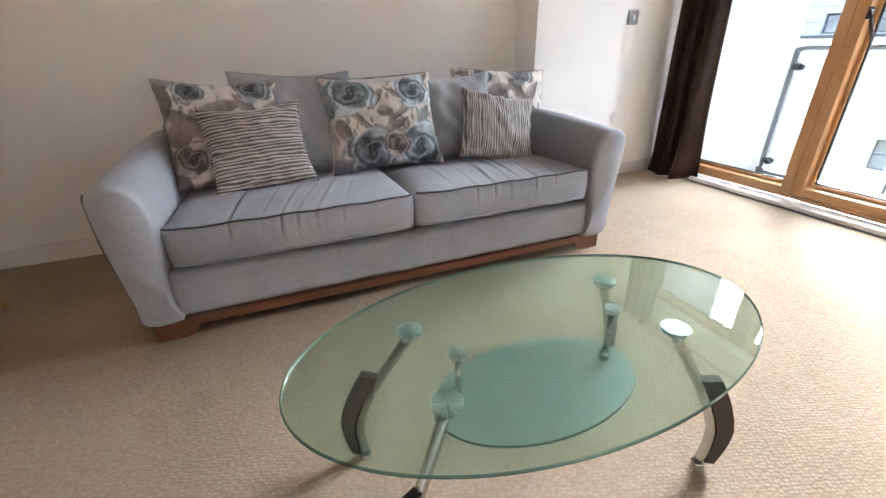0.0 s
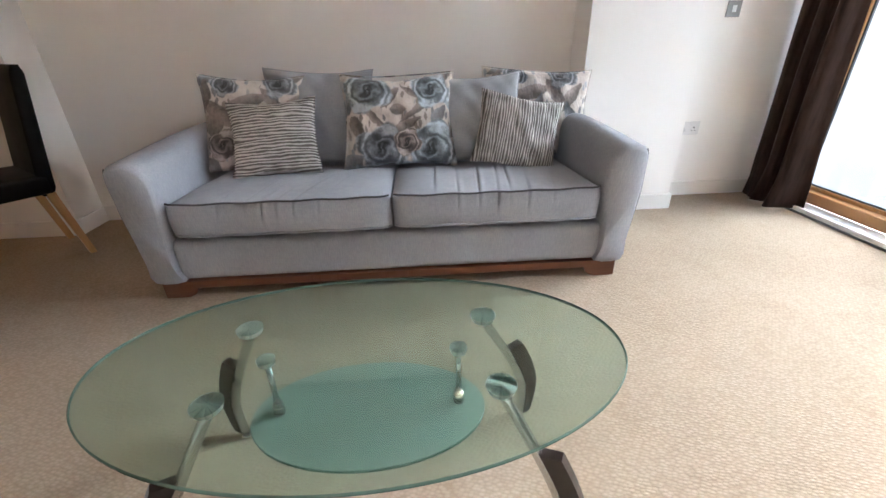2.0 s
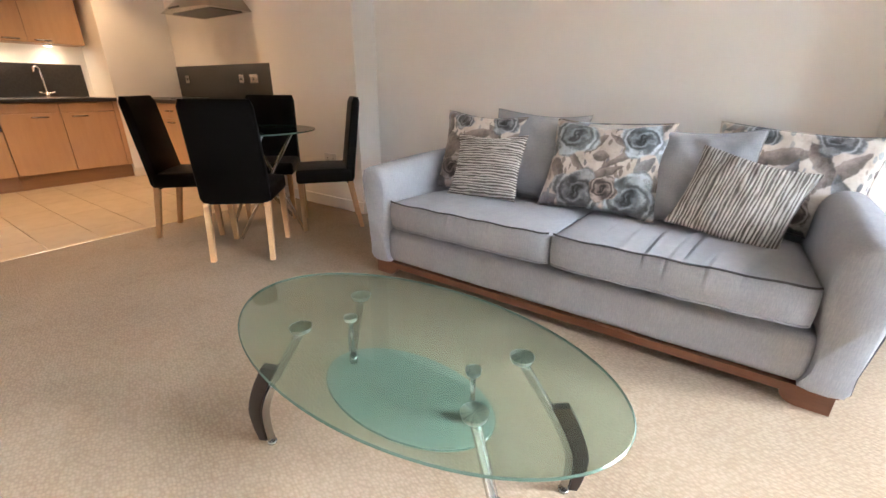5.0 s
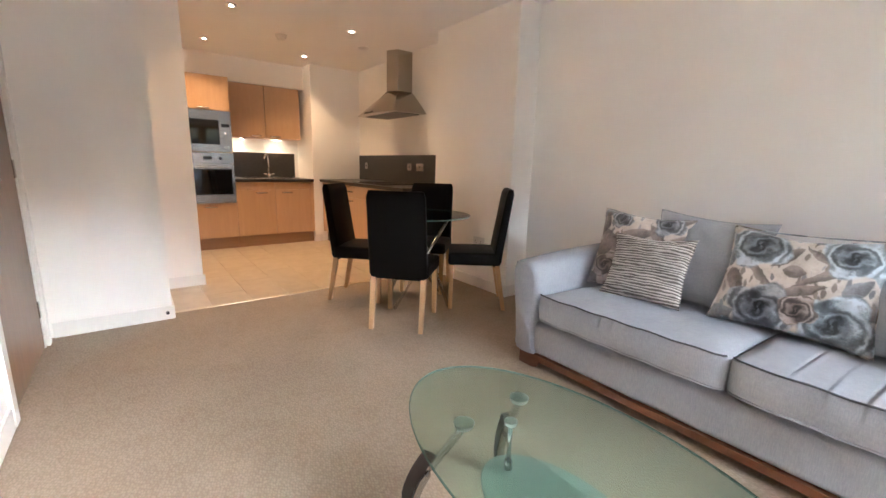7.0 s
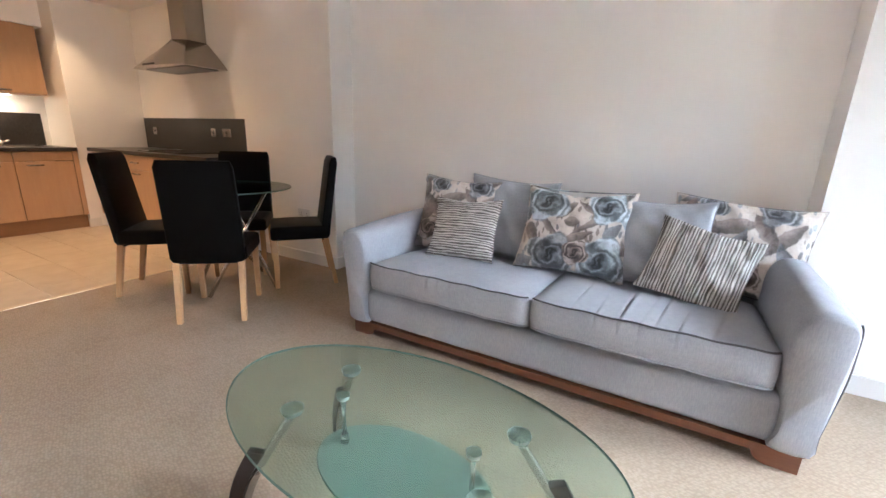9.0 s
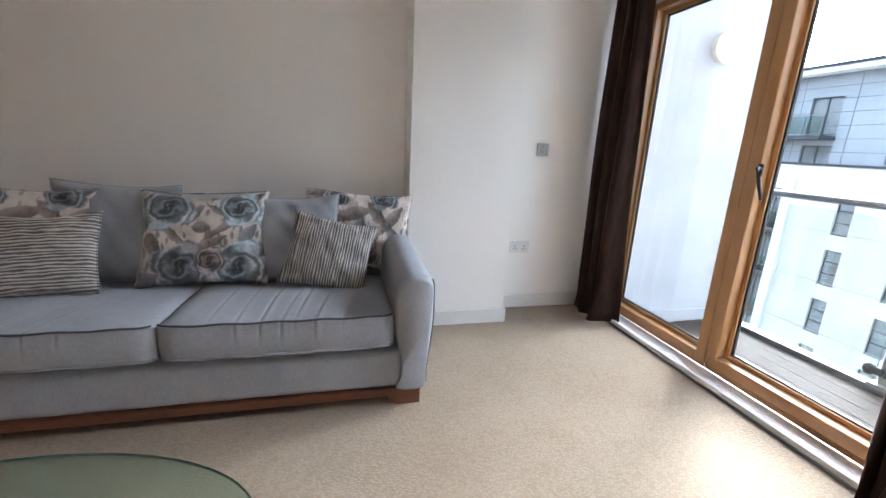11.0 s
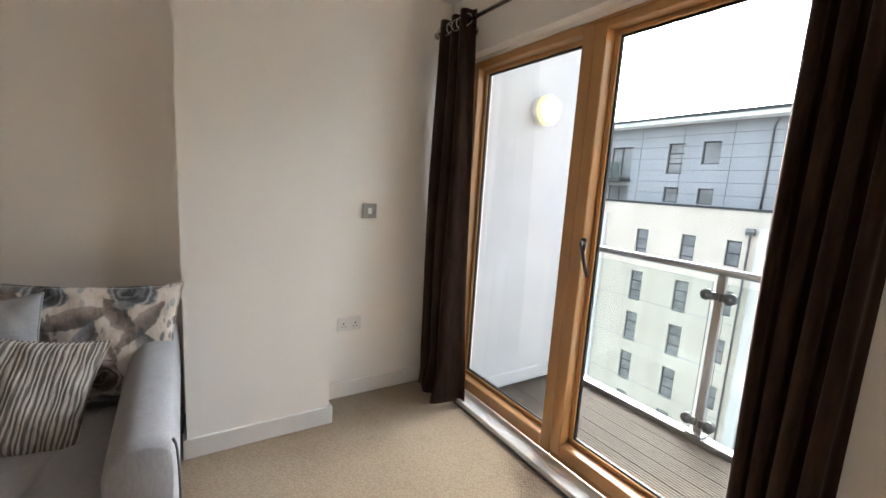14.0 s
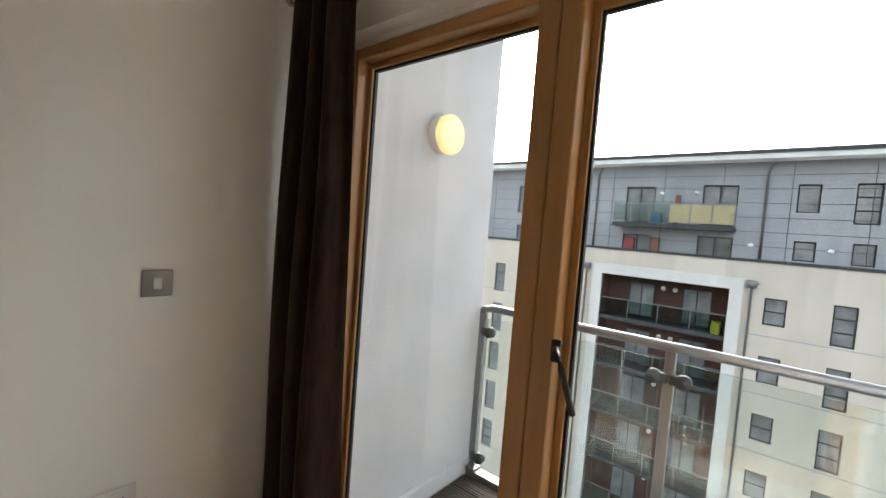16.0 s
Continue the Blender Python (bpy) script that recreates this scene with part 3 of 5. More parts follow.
skirting("baseboard_sofa_wall", (0.416, YW), (3.424, YW), (0, -1))
skirting("baseboard_window_corner", (4.116, YW), (XW, YW), (0, -1))
skirting("baseboard_pilaster_front", (3.424, YF), (4.116, YF), (0, -1))
skirting("baseboard_pilaster_side", (4.10, YF), (4.10, YW), (1, 0))
skirting("baseboard_pilaster_back", (3.44, YF), (3.44, YW), (-1, 0))
skirting("baseboard_dining_front", (-0.69, YF), (0.416, YF), (0, -1))
skirting("baseboard_dining_side", (0.40, YF), (0.40, YW), (1, 0))
skirting("baseboard_south", (0.57, -0.12), (XW, -0.12), (0, 1))
skirting("baseboard_east_a", (XW, -0.10), (XW, WIN_Y0), (-1, 0))
skirting("baseboard_east_b", (XW, WIN_Y1), (XW, YW), (-1, 0))
skirting("baseboard_stub", (-0.55, -0.10), (-0.55, 0.546), (1, 0))
skirting("baseboard_stub_end", (-1.35, 0.53), (-0.55, 0.53), (0, 1))
skirting("baseboard_kitchen_stub", (-1.37, 0.53), (-1.37, 0.846), (1, 0))
skirting("baseboard_kitchen_pillar", (-2.97, 2.444), (-2.97, 2.56), (1, 0))

structure("threshold_strip", boxes((-0.69, -0.652, 0.53, YF - 0.016, -0.004, 0.005), bevel=0.003), metal("pale_gold_strip", (0.72, 0.62, 0.45), 0.3), "pale metal strip between carpet and tiles", "threshold strip")

# the door in the south wall
door = tagged(thing("door_1"), "closed walnut-veneer door in a white frame", "door", kind="structure")
part("door_leaf", boxes((-0.385, 0.465, -0.165, -0.125, 0.008, 2.02), bevel=0.002), DOORWOOD, door)
part("door_frame", boxes((-0.42, -0.388, -0.36, -0.12, 0, 2.06), (0.468, 0.50, -0.36, -0.12, 0, 2.06), (-0.388, 0.468, -0.36, -0.12, 2.024, 2.06)), TRIM, door, "white gloss door frame")
part("architrave", boxes((-0.475, -0.41, -0.12, -0.102, 0, 2.115), (0.49, 0.556, -0.12, -0.102, 0, 2.115), (-0.41, 0.49, -0.12, -0.102, 2.05, 2.115), bevel=0.003), TRIM, door, "white gloss architrave")
for hz in (0.24, 1.05, 1.80):
    part("hinge", boxes((-0.405, -0.37, -0.128, -0.119, hz - 0.05, hz + 0.05), bevel=0.003), STEEL, door, "brushed steel hinge")
bm = bmesh.new()
rod(bm, (0.40, -0.125, 1.02), (0.40, -0.07, 1.02), 0.010)
rod(bm, (0.405, -0.072, 1.02), (0.285, -0.072, 1.02), 0.010)
rod(bm, (0.40, -0.125, 1.02), (0.40, -0.115, 1.02), 0.026)
part("handle", bm, STEEL, door, "brushed steel lever handle", True)
stop = tagged(new("door_stop"), "small chrome door stop on the skirting", "door stop")
stop.matrix_world = pose(-0.534, 0.50, 0.06)
bm = bmesh.new()
rod(bm, (0, 0, 0), (0.03, 0, 0), 0.007)
part("stem", bm, CHROME, stop)
bm = bmesh.new()
rod(bm, (0.03, 0, 0), (0.042, 0, 0), 0.011)
part("tip", bm, DARK, stop)

# ---- the window ----
win = tagged(thing("window_1"), "tall varnished wooden balcony door and fixed side light", "window", kind="structure")
FX0, FX1 = 4.965, 5.07


def frame_bar(name, y0, y1, z0, z1, x0=FX0, x1=FX1, m=None):
    return part(name, boxes((x0, x1, y0, y1, z0, z1), bevel=0.006), m or (PINE_Y if (y1 - y0) > (z1 - z0) else PINE), win)


frame_bar("jamb", 2.965, 3.06, 0.035, 2.063, 4.965, 5.07)
frame_bar("jamb", 1.20, 1.25, 0.035, 2.063, 4.965, 5.07)
frame_bar("head", 1.25, 2.205, 2.05, 2.063, 4.965, 5.07)
frame_bar("head", 2.205, 2.965, 2.020, 2.063, 4.965, 5.07)
frame_bar("bottom_rail", 2.205, 2.965, 0.035, 0.105, 4.965, 5.07)
frame_bar("bottom_rail", 1.25, 2.133, 0.035, 0.062, 4.965, 5.07)
frame_bar("mullion", 2.140, 2.205, 0.035, 2.05, 4.965, 5.07)
frame_bar("door_stile", 2.075, 2.137, 0.064, 2.046, 4.960, 5.06)
frame_bar("door_stile", 1.253, 1.325, 0.064, 2.046, 4.960, 5.06)
frame_bar("door_rail", 1.325, 2.075, 2.012, 2.046, 4.960, 5.06)
frame_bar("door_rail", 1.325, 2.075, 0.064, 0.125, 4.960, 5.06)
for y0, y1, z0, z1 in ((2.205, 2.965, 0.105, 2.020), (1.325, 2.075, 0.125, 2.012)):
    b, s = 0.022, 0.012
    for q in ((y0, y0 + b, z0, z1), (y1 - b, y1, z0, z1), (y0 + b, y1 - b, z0, z0 + b), (y0 + b, y1 - b, z1 - b, z1)):
        part("glazing_bead", boxes((5.018, 5.030, *q), bevel=0.003), BEAD, win, "pale wooden glazing bead")
    y0, y1, z0, z1 = y0 + 0.012, y1 - 0.012, z0 + 0.012, z1 - 0.012
    w = 0.017
    part("seal", boxes((5.0305, 5.0445, y0, y0 + w, z0, z1), (5.0305, 5.0445, y1 - w, y1, z0, z1), (5.0305, 5.0445, y0 + w, y1 - w, z0, z0 + w), (5.0305, 5.0445, y0 + w, y1 - w, z1 - w, z1)), SEAL, win, "black rubber glazing seal")
    g = part("pane", boxes((5.035, 5.039, y0 + w, y1 - w, z0 + w, z1 - w)), WINDOW_GLASS, win, "clear window glass")
    g.visible_shadow = False
part("window_sill", boxes((4.852, 4.964, 1.21, 3.05, -0.002, 0.034), bevel=0.004), TRIM, win, "white painted threshold board")
part("sill_edge", boxes((4.842, 4.8515, 1.21, 3.05, -0.002, 0.010), bevel=0.002), ZINC, win, "grey metal carpet edge")
bm = bmesh.new()
box(bm, 4.946, 4.9595, 2.050, 2.078, 1.075, 1.135, bevel=0.006)
tube(bm, [(4.95, 2.060, 1.11), (4.925, 2.054, 1.118), (4.910, 2.042, 1.11), (4.902, 2.026, 1.08), (4.902, 2.008, 1.03), (4.910, 1.992, 0.975)], 0.0085)
part("handle", bm, HANDLE_DARK, win, "curved dark metal lever handle", True)


# ---- curtains ----
def curtain(name, y0, y1, folds, x0, seed, label, flare=0.04):
    """A pleated curtain hung on rings from y0 to y1."""
    rnd = random.Random(seed)
    c = tagged(new(name), label, "curtain", "pair of curtains")
    c.matrix_world = pose(x0, (y0 + y1) / 2, 0)
    bm = bmesh.new()
    nu, nv, w = folds * 12, 34, y1 - y0
    ph = [rnd.uniform(-0.5, 0.5) for _ in range(6)]
    grid = []
    for j in range(nv + 1):
        h = j / nv
        z = 2.262 - 2.250 * h
        row = []
        for i in range(nu + 1):
            u = i / nu
            spread = 1 + flare * h * 3
            amp = 0.030 + 0.016 * h + 0.006 * math.sin(9 * u + ph[0])
            a = u * folds * 2 * math.pi + 0.55 * math.sin(3.1 * h + ph[1] + 4 * u) * h
            yy = (u - 0.5) * w * spread + 0.010 * math.sin(2 * a + ph[2]) + 0.012 * h * math.sin(5 * u + ph[3])
            xx = amp * math.cos(a) + 0.018 * h * math.sin(6 * h + ph[4] + 3 * u)
            lead = max(0.0, 1 - u / 0.14) if y0 > 2 else max(0.0, (u - 0.86) / 0.14)
            xx += lead * 0.075 * h ** 1.5
            if h > 0.9:
                xx += (h - 0.9) * 10 * (0.030 * math.sin(1.7 * a + ph[5]) - 0.012)
                yy += (h - 0.9) * 10 * 0.020 * math.sin(0.8 * a + ph[2] * 3)
            row.append(bm.verts.new((xx, yy, z + 0.004 * math.sin(a * 0.5) * (h > 0.95))))
        grid.append(row)
    for r0, r1 in zip(grid, grid[1:]):
        for k in range(nu):
            bm.faces.new((r0[k], r0[k + 1], r1[k + 1], r1[k]))
    cl = part("cloth", bm, CURTAIN, c, "dark brown velvety cloth in deep folds", True)
    so = cl.modifiers.new("thickness", "SOLIDIFY")
    so.thickness = 0.004
    for k in range(folds * 2):
        bm = bmesh.new()
        y = (k + 0.5) / (folds * 2) * w - w / 2
        for q in range(18):
            t = q / 18 * 2 * math.pi
            r = 0.029
            d = Vector((-0.012 - math.cos(t) * r * 0.5, math.cos(t) * r * 0.87, math.sin(t) * r))
            bmesh.ops.create_uvsphere(bm, u_segments=6, v_segments=4, radius=0.0055, matrix=Matrix.Translation(Vector((0.0, y, 2.205)) + d))
        part("eyelet", bm, CHROME, c, "chrome eyelet ring", True)
    return c


curtain("curtain", 2.80, 3.10, 3, 4.775, 3, "dark brown curtain gathered beside the window, touching the carpet", 0.12)
curtain("curtain", 1.11, 1.335, 4, 4.775, 8, "dark brown curtain drawn back at the balcony door", 0.02)
pole = tagged(new("curtain_pole"), "brushed metal curtain pole with round finials", "curtain pole")
pole.matrix_world = pose(4.775, 0, 2.205)
bm = bmesh.new()
rod(bm, (0, 0.86, 0), (0, 3.115, 0), 0.011)
part("rod", bm, STEEL, pole, "", True)
for y, s in ((3.115, 1), (0.86, -1)):
    bm = bmesh.new()
    rod(bm, (0, y, 0), (0, y + s * 0.015, 0), 0.016)
    bmesh.ops.create_uvsphere(bm, u_segments=16, v_segments=10, radius=0.021, matrix=Matrix.Translation((0, y + s * 0.03, 0)))
    part("finial", bm, STEEL, pole, "round knob", True)
for y in (2.93, 1.22):
    bm = bmesh.new()
    rod(bm, (0, y, 0), (0.125, y, 0), 0.008)
    rod(bm, (0.118, y, 0), (0.125, y, 0), 0.026)
    part("bracket", bm, STEEL, pole, "", True)


# ---- switch and sockets ----
def plate(name, m, w, h, material, label, category):
    t = tagged(new(name), label, category)
    t.matrix_world = m
    part("plate", boxes((-w / 2, w / 2, -0.009, 0, -h / 2, h / 2), bevel=0.003), material, t)
    return t


sw = plate("light_switch", pose(4.393, YW, 1.15), 0.086, 0.086, SWITCH_STEEL, "square brushed steel light switch on the wall", "light switch")
part("rocker", boxes((-0.012, 0.012, -0.014, -0.008, -0.018, 0.018), bevel=0.002), WHITE_PLASTIC, sw, "pale rocker")


def double_socket(m, material=WHITE_PLASTIC, label="white double power socket on the wall"):
    s = plate("power_socket", m, 0.147, 0.086, material, label, "socket")
    for x in (-0.036, 0.036):
        part("rocker", boxes((x * 0.45 - 0.008, x * 0.45 + 0.008, -0.013, -0.008, 0.012, 0.032), bevel=0.002), WHITE_PLASTIC, s)
        part("pin_holes", boxes((x - 0.004, x + 0.004, -0.0096, -0.0085, 0.0, 0.009), (x - 0.014, x - 0.006, -0.0096, -0.0085, -0.017, -0.012), (x + 0.006, x + 0.014, -0.0096, -0.0085, -0.017, -0.012)), DARK, s, "dark pin holes")
    return s


double_socket(pose(4.287, YW, 0.464))
double_socket(pose(0.03, YF, 0.44))


# ---- sofa ----
def grid_surface(bm, nu, nv, f):
    g = [[bm.verts.new(f(i / nu, j / nv)) for i in range(nu + 1)] for j in range(nv + 1)]
    for a, b in zip(g, g[1:]):
        for i in range(nu):
            bm.faces.new((a[i], a[i + 1], b[i + 1], b[i]))
    return g


def soft_box(w, d, h, r, puff, wrinkle=None):
    """A padded block on z = 0, centred in x and y: rounded, with bulging top and front."""
    bm = bmesh.new()
    box(bm, -w / 2, w / 2, -d / 2, d / 2, 0, h, bevel=r, seg=4)
    bmesh.ops.subdivide_edges(bm, edges=[e for e in bm.edges if e.calc_length() > 0.12], cuts=18, use_grid_fill=True)
    for v in bm.verts:
        u, t, s = v.co.x / (w / 2), v.co.y / (d / 2), v.co.z / h
        cx, cy = max(0, 1 - u * u), max(0, 1 - t * t)
        if s > 0.5:
            v.co.z += puff * (cx ** 0.5) * (cy ** 0.5)
        if t < -0.7:
            v.co.y -= puff * 0.6 * (cx ** 0.5) * math.sin(math.pi * min(1, max(0, s)))
        if wrinkle:
            v.co += wrinkle(v.co, u, t, s)
    return bm


sofa = tagged(thing("sofa", pose(2.352, 2.107, 0)), "grey fabric sofa with flared arms on a reddish wooden base", "sofa")
HW = 1.045
# wooden base: a front rail that curves down into its feet
RW = HW - 0.015
pts = [(-RW, 0.0)]
for k in range(9):
    a = k / 8 * math.pi / 2
    pts.append((-RW + 0.085 + 0.06 * math.sin(a) - 0.0, 0.046 * (1 - math.cos(a)) if k else 0.0))
right = [(-x, z) for x, z in reversed(pts)]
bm = bmesh.new()
extrude_outline(bm, pts + right + [(RW, 0.080), (-RW, 0.080)], "y", 0.026, 0.060)
part("base_rail", bm, SOFA_WOOD, sofa, "reddish wooden front rail with curved feet")
for sx in (-1, 1):
    part("side_rail", boxes((sx * RW - 0.018, sx * RW + 0.018, 0.061, 0.95, 0.05, 0.080), bevel=0.003), SOFA_WOOD, sofa, "reddish wooden side rail")
    part("back_foot", boxes((sx * RW - 0.03, sx * RW + 0.03, 0.90, 0.96, 0.0, 0.05), bevel=0.004), SOFA_WOOD, sofa)


def base_wrinkle(co, u, t, s):
    return Vector((0, 0.003 * math.sin(co.x * 43) * max(0, -t) * (1 - abs(u)), 0))


bm = soft_box(1.90, 0.86, 0.192, 0.03, 0.004, wrinkle=base_wrinkle)
bmesh.ops.translate(bm, vec=(0, 0.462, 0.081), verts=bm.verts)
smooth_by_angle(part("front_panel", bm, SOFA, sofa, "grey woven front panel"), 50)


def spline(pts, n):
    """A smooth closed line through points."""
    out, k = [], len(pts)
    for i in range(k):
        p0, p1, p2, p3 = (Vector(pts[(i + d) % k]) for d in (-1, 0, 1, 2))
        for q in range(n):
            t = q / n
            out.append(0.5 * (2 * p1 + (p2 - p0) * t + (2 * p0 - 5 * p1 + 4 * p2 - p3) * t * t + (3 * p1 - p0 - 3 * p2 + p3) * t ** 3))
    return out


def arm(sx):
    """A padded arm whose section widens upward and leans outward."""
    bm = bmesh.new()
    ys = [0.0, 0.004, 0.012, 0.024] + [0.04 + 0.90 * k / 20 for k in range(21)] + [0.952, 0.96]
    rings, pipe = [], []
    for y in ys:
        v = y / 0.96
        ins = 0.022 * max(0, 1 - y / 0.024) ** 2 + 0.02 * max(0, (y - 0.94) / 0.02)
        top = 0.627 + 0.012 * math.sin(math.pi * v) + 0.022 * v
        outl = [(0.925, 0.082), (0.938, 0.14), (0.936, 0.24), (0.920, 0.34), (0.906, 0.44), (0.908, top - 0.09), (0.926, top - 0.036), (0.962, top - 0.006), (1.005, top - 0.001), (1.044, top - 0.012), (1.066, top - 0.040),
                (1.071, top - 0.12), (1.072, 0.40), (1.062, 0.28), (1.052, 0.17), (1.043, 0.082)]
        line = spline(outl, 3)
        cx = sum(p.x for p in line) / len(line)
        cz = sum(p.y for p in line) / len(line)
        ring = []
        for p in line:
            d = Vector((p.x - cx, p.y - cz))
            d = d * (1 - ins / max(d.length, 0.05))
            lean = 0.03 * max(0, p.y - 0.15) / 0.45 * (1 - v) ** 2
            ring.append(bm.verts.new((sx * (cx + d.x), y - lean, cz + d.y)))
        if abs(y - 0.024) < 1e-6:
            pipe = [Vector(w.co) for w in ring]
        rings.append(ring)
    k = len(rings[0])
    for a, b in zip(rings, rings[1:]):
        for i in range(k):
            bm.faces.new((a[i], a[(i + 1) % k], b[(i + 1) % k], b[i]))
    bm.faces.new(rings[0])
    bm.faces.new(rings[-1])
    bmesh.ops.recalc_face_normals(bm, faces=bm.faces)
    ob = smooth_by_angle(part("arm", bm, SOFA, sofa, "flared padded arm"), 60)
    bm = bmesh.new()
    tube(bm, [p + Vector((sx * 0.001, 0, 0.001)) for p in pipe[29:46]], 0.0042, 8)
    part("piping", bm, PIPING, ob, "dark piping along the arm", True)
    return ob


arm(-1)
arm(1)
bm = soft_box(1.97, 0.20, 0.43, 0.075, 0.014)
for v in bm.verts:
    v.co.y += 0.09 * (v.co.z / 0.45)
bmesh.ops.translate(bm, vec=(0, 0.83, 0.29), verts=bm.verts)
smooth_by_angle(part("backrest", bm, SOFA, sofa, "low padded grey back"), 50)


def seat_cushion(x0, x1, folds, seed):
    w = x1 - x0
    rnd = random.Random(seed)
    ph = [rnd.uniform(0, 6) for _ in range(4)]

    def wrinkle(co, u, t, s):
        z = 0.0
        for fx, slant, depth in folds:
            depth *= 1.3 * (0.6 + 0.4 * math.sin(9 * co.y + 40 * fx))
            d = co.x - (fx + slant * (co.y + 0.3))
            z -= depth * math.exp(-(d / 0.0055) ** 2) * (1 if s > 0.4 else 0.5)
            z += depth * 0.5 * math.exp(-((d - 0.014) / 0.010) ** 2)
        z += 0.003 * math.sin(co.x * 17 + ph[0]) * math.sin(co.y * 13 + ph[1])
        fade = max(0, 1 - abs(u) ** 6)
        front = -z * 0.7 * max(0.0, min(1.0, co.z / 0.145)) ** 1.3 if t < -0.85 else 0
        return Vector((0, front * fade, z * fade if s > 0.5 else 0))

    bm = bmesh.new()
    nx, ny = 220, 40
    h, d = 0.145, 0.66

    def surf(u, v):
        """Wraps from the bottom front edge over the top to the back."""
        x = (u - 0.5) * w
        ex = 1 - abs(2 * u - 1) ** 10
        if v < 0.3:
            q = v / 0.3
            y, z = -d / 2 - 0.012 * math.sin(math.pi * q), q * h
            s, t = 0.6 if q > 0.6 else 0.3, -1.0
        else:
            q = (v - 0.3) / 0.7
            y, z = -d / 2 + q * d, h + 0.020 * math.sin(math.pi * min(1, q * 1.1)) * ex
            s, t = 1.0, -1 + 2 * q
        y += 0.035 * abs(2 * u - 1) ** 18 * max(0.0, 1 - max(0.0, v - 0.3) * 6)
        r = 0.014
        z -= r * (1 - ex) * (1 if v > 0.28 else 0)
        co = Vector((x, y, z))
        return co + wrinkle(co, 2 * u - 1, t, s)

    g = grid_surface(bm, nx, ny, surf)
    # sides and underside
    for col, sgn in ((0, -1), (nx, 1)):
        ring = [g[j][col] for j in range(ny + 1)]
        low = [bm.verts.new((v.co.x, v.co.y, 0)) for v in ring]
        for a in range(ny):
            bm.faces.new((ring[a], ring[a + 1], low[a + 1], low[a]) if sgn < 0 else (ring[a + 1], ring[a], low[a], low[a + 1]))
    bmesh.ops.remove_doubles(bm, verts=bm.verts, dist=0.0004)
    bmesh.ops.recalc_face_normals(bm, faces=bm.faces)
    bmesh.ops.translate(bm, vec=((x0 + x1) / 2, 0.33 - 0.005, 0.305), verts=bm.verts)
    for v in bm.verts:
        v.co.z -= 0.035 * max(0, v.co.y) / 0.66
    ob = smooth_by_angle(part("seat_cushion", bm, SOFA, sofa, "wide grey seat cushion with creases"), 55)
    for zz, yy, mm in ((0.305 + 0.144, -0.009, PIPING), (0.305 + 0.006, -0.010, SOFA)):
        bm = bmesh.new()
        tube(bm, [(x0 + 0.008 + (w - 0.016) * k / 60, yy + 0.035 * abs((k - 30) / 30.5) ** 18, zz + 0.002 * math.sin(k * 0.5)) for k in range(61)], 0.0042, 8)
        part("piping", bm, mm, ob, "dark piped seam" if mm is PIPING else "", True)
    return ob


seat_cushion(-0.905, 0.008, [(-0.13, 0.22, 0.007), (-0.06, 0.26, 0.009), (0.0, 0.30, 0.0095), (0.07, 0.33, 0.008), (0.17, 0.30, 0.0065), (-0.24, 0.15, 0.005)], 1)
seat_cushion(0.014, 0.905, [(-0.17, 0.06, 0.0045), (-0.08, 0.10, 0.005), (0.0, 0.13, 0.006), (0.05, 0.12, 0.0045), (0.13, 0.16, 0.0055), (-0.27, 0.05, 0.003), (0.24, 0.2, 0.003)], 2)


# ---- scatter cushions ----
def cushion(m, w, h, thick, material, label, seed, edge=0.0, slump=0.0):
    """A stuffed square: thick in the middle, thin at the seams, with drawn-in sides and pointed corners."""
    rnd = random.Random(seed)
    ph = [rnd.uniform(0, 6.28) for _ in range(8)]
    c = tagged(new("cushion"), label, "cushion", "cushions on the sofa")
    c.matrix_world = m
    bm = bmesh.new()
    n = 36
    sheets = []
    for side in (-1, 1):
        def f(u, v):
            a, b = 2 * u - 1, 2 * v - 1
            pinch = 0.095
            x = a * w / 2 * (1 - pinch * (1 - b * b) * abs(a) ** 3)
            z = b * h / 2 * (1 - pinch * (1 - a * a) * abs(b) ** 3)
            t = (max(0, 1 - a ** 2) * max(0, 1 - b ** 2)) ** 0.42
            y = side * thick / 2 * t
            wr = 0.0038 * math.sin(7 * a + 5 * b + ph[0]) * math.sin(6 * b - 4 * a + ph[1]) + 0.003 * math.sin(15 * a * b + ph[2] + 5 * a)
            ra = math.atan2(b, a)
            wr += 0.006 * math.sin(14 * ra + ph[4]) * max(0, a * a + b * b - 0.35) + 0.003 * math.sin(9 * (a + b) + ph[5] + 2 * math.sin(4 * a))
            y += wr * min(1, t * 2) + 0.012 * math.sin(3 * a + ph[3]) * (1 - t) * (abs(b) > 0.8)
            z -= slump * (1 - abs(a)) * max(0, b) * 0.05
            return Vector((x, y, z + h / 2))
        sheets.append(grid_surface(bm, n, n, f))
    bmesh.ops.remove_doubles(bm, verts=bm.verts, dist=0.0015)
    bmesh.ops.recalc_face_normals(bm, faces=bm.faces)
    part("cover", bm, material, c, "", True).location = (0, 0, 0)
    bm = bmesh.new()
    loop = []
    for k in range(4 * 14):
        q, r = divmod(k, 14)
        t = -1 + 2 * r / 14
        a, b = ((t, -1), (1, t), (-t, 1), (-1, -t))[q]
        loop.append((a * w / 2 * (1 - 0.095 * (1 - b * b)), 0.012 * math.sin(3 * a + ph[3]) * (abs(b) > 0.8), b * h / 2 * (1 - 0.095 * (1 - a * a)) + h / 2))
    loop.append(loop[0])
    tube(bm, loop, 0.0035, 6)
    part("seam", bm, material, c, "", True)
    return c


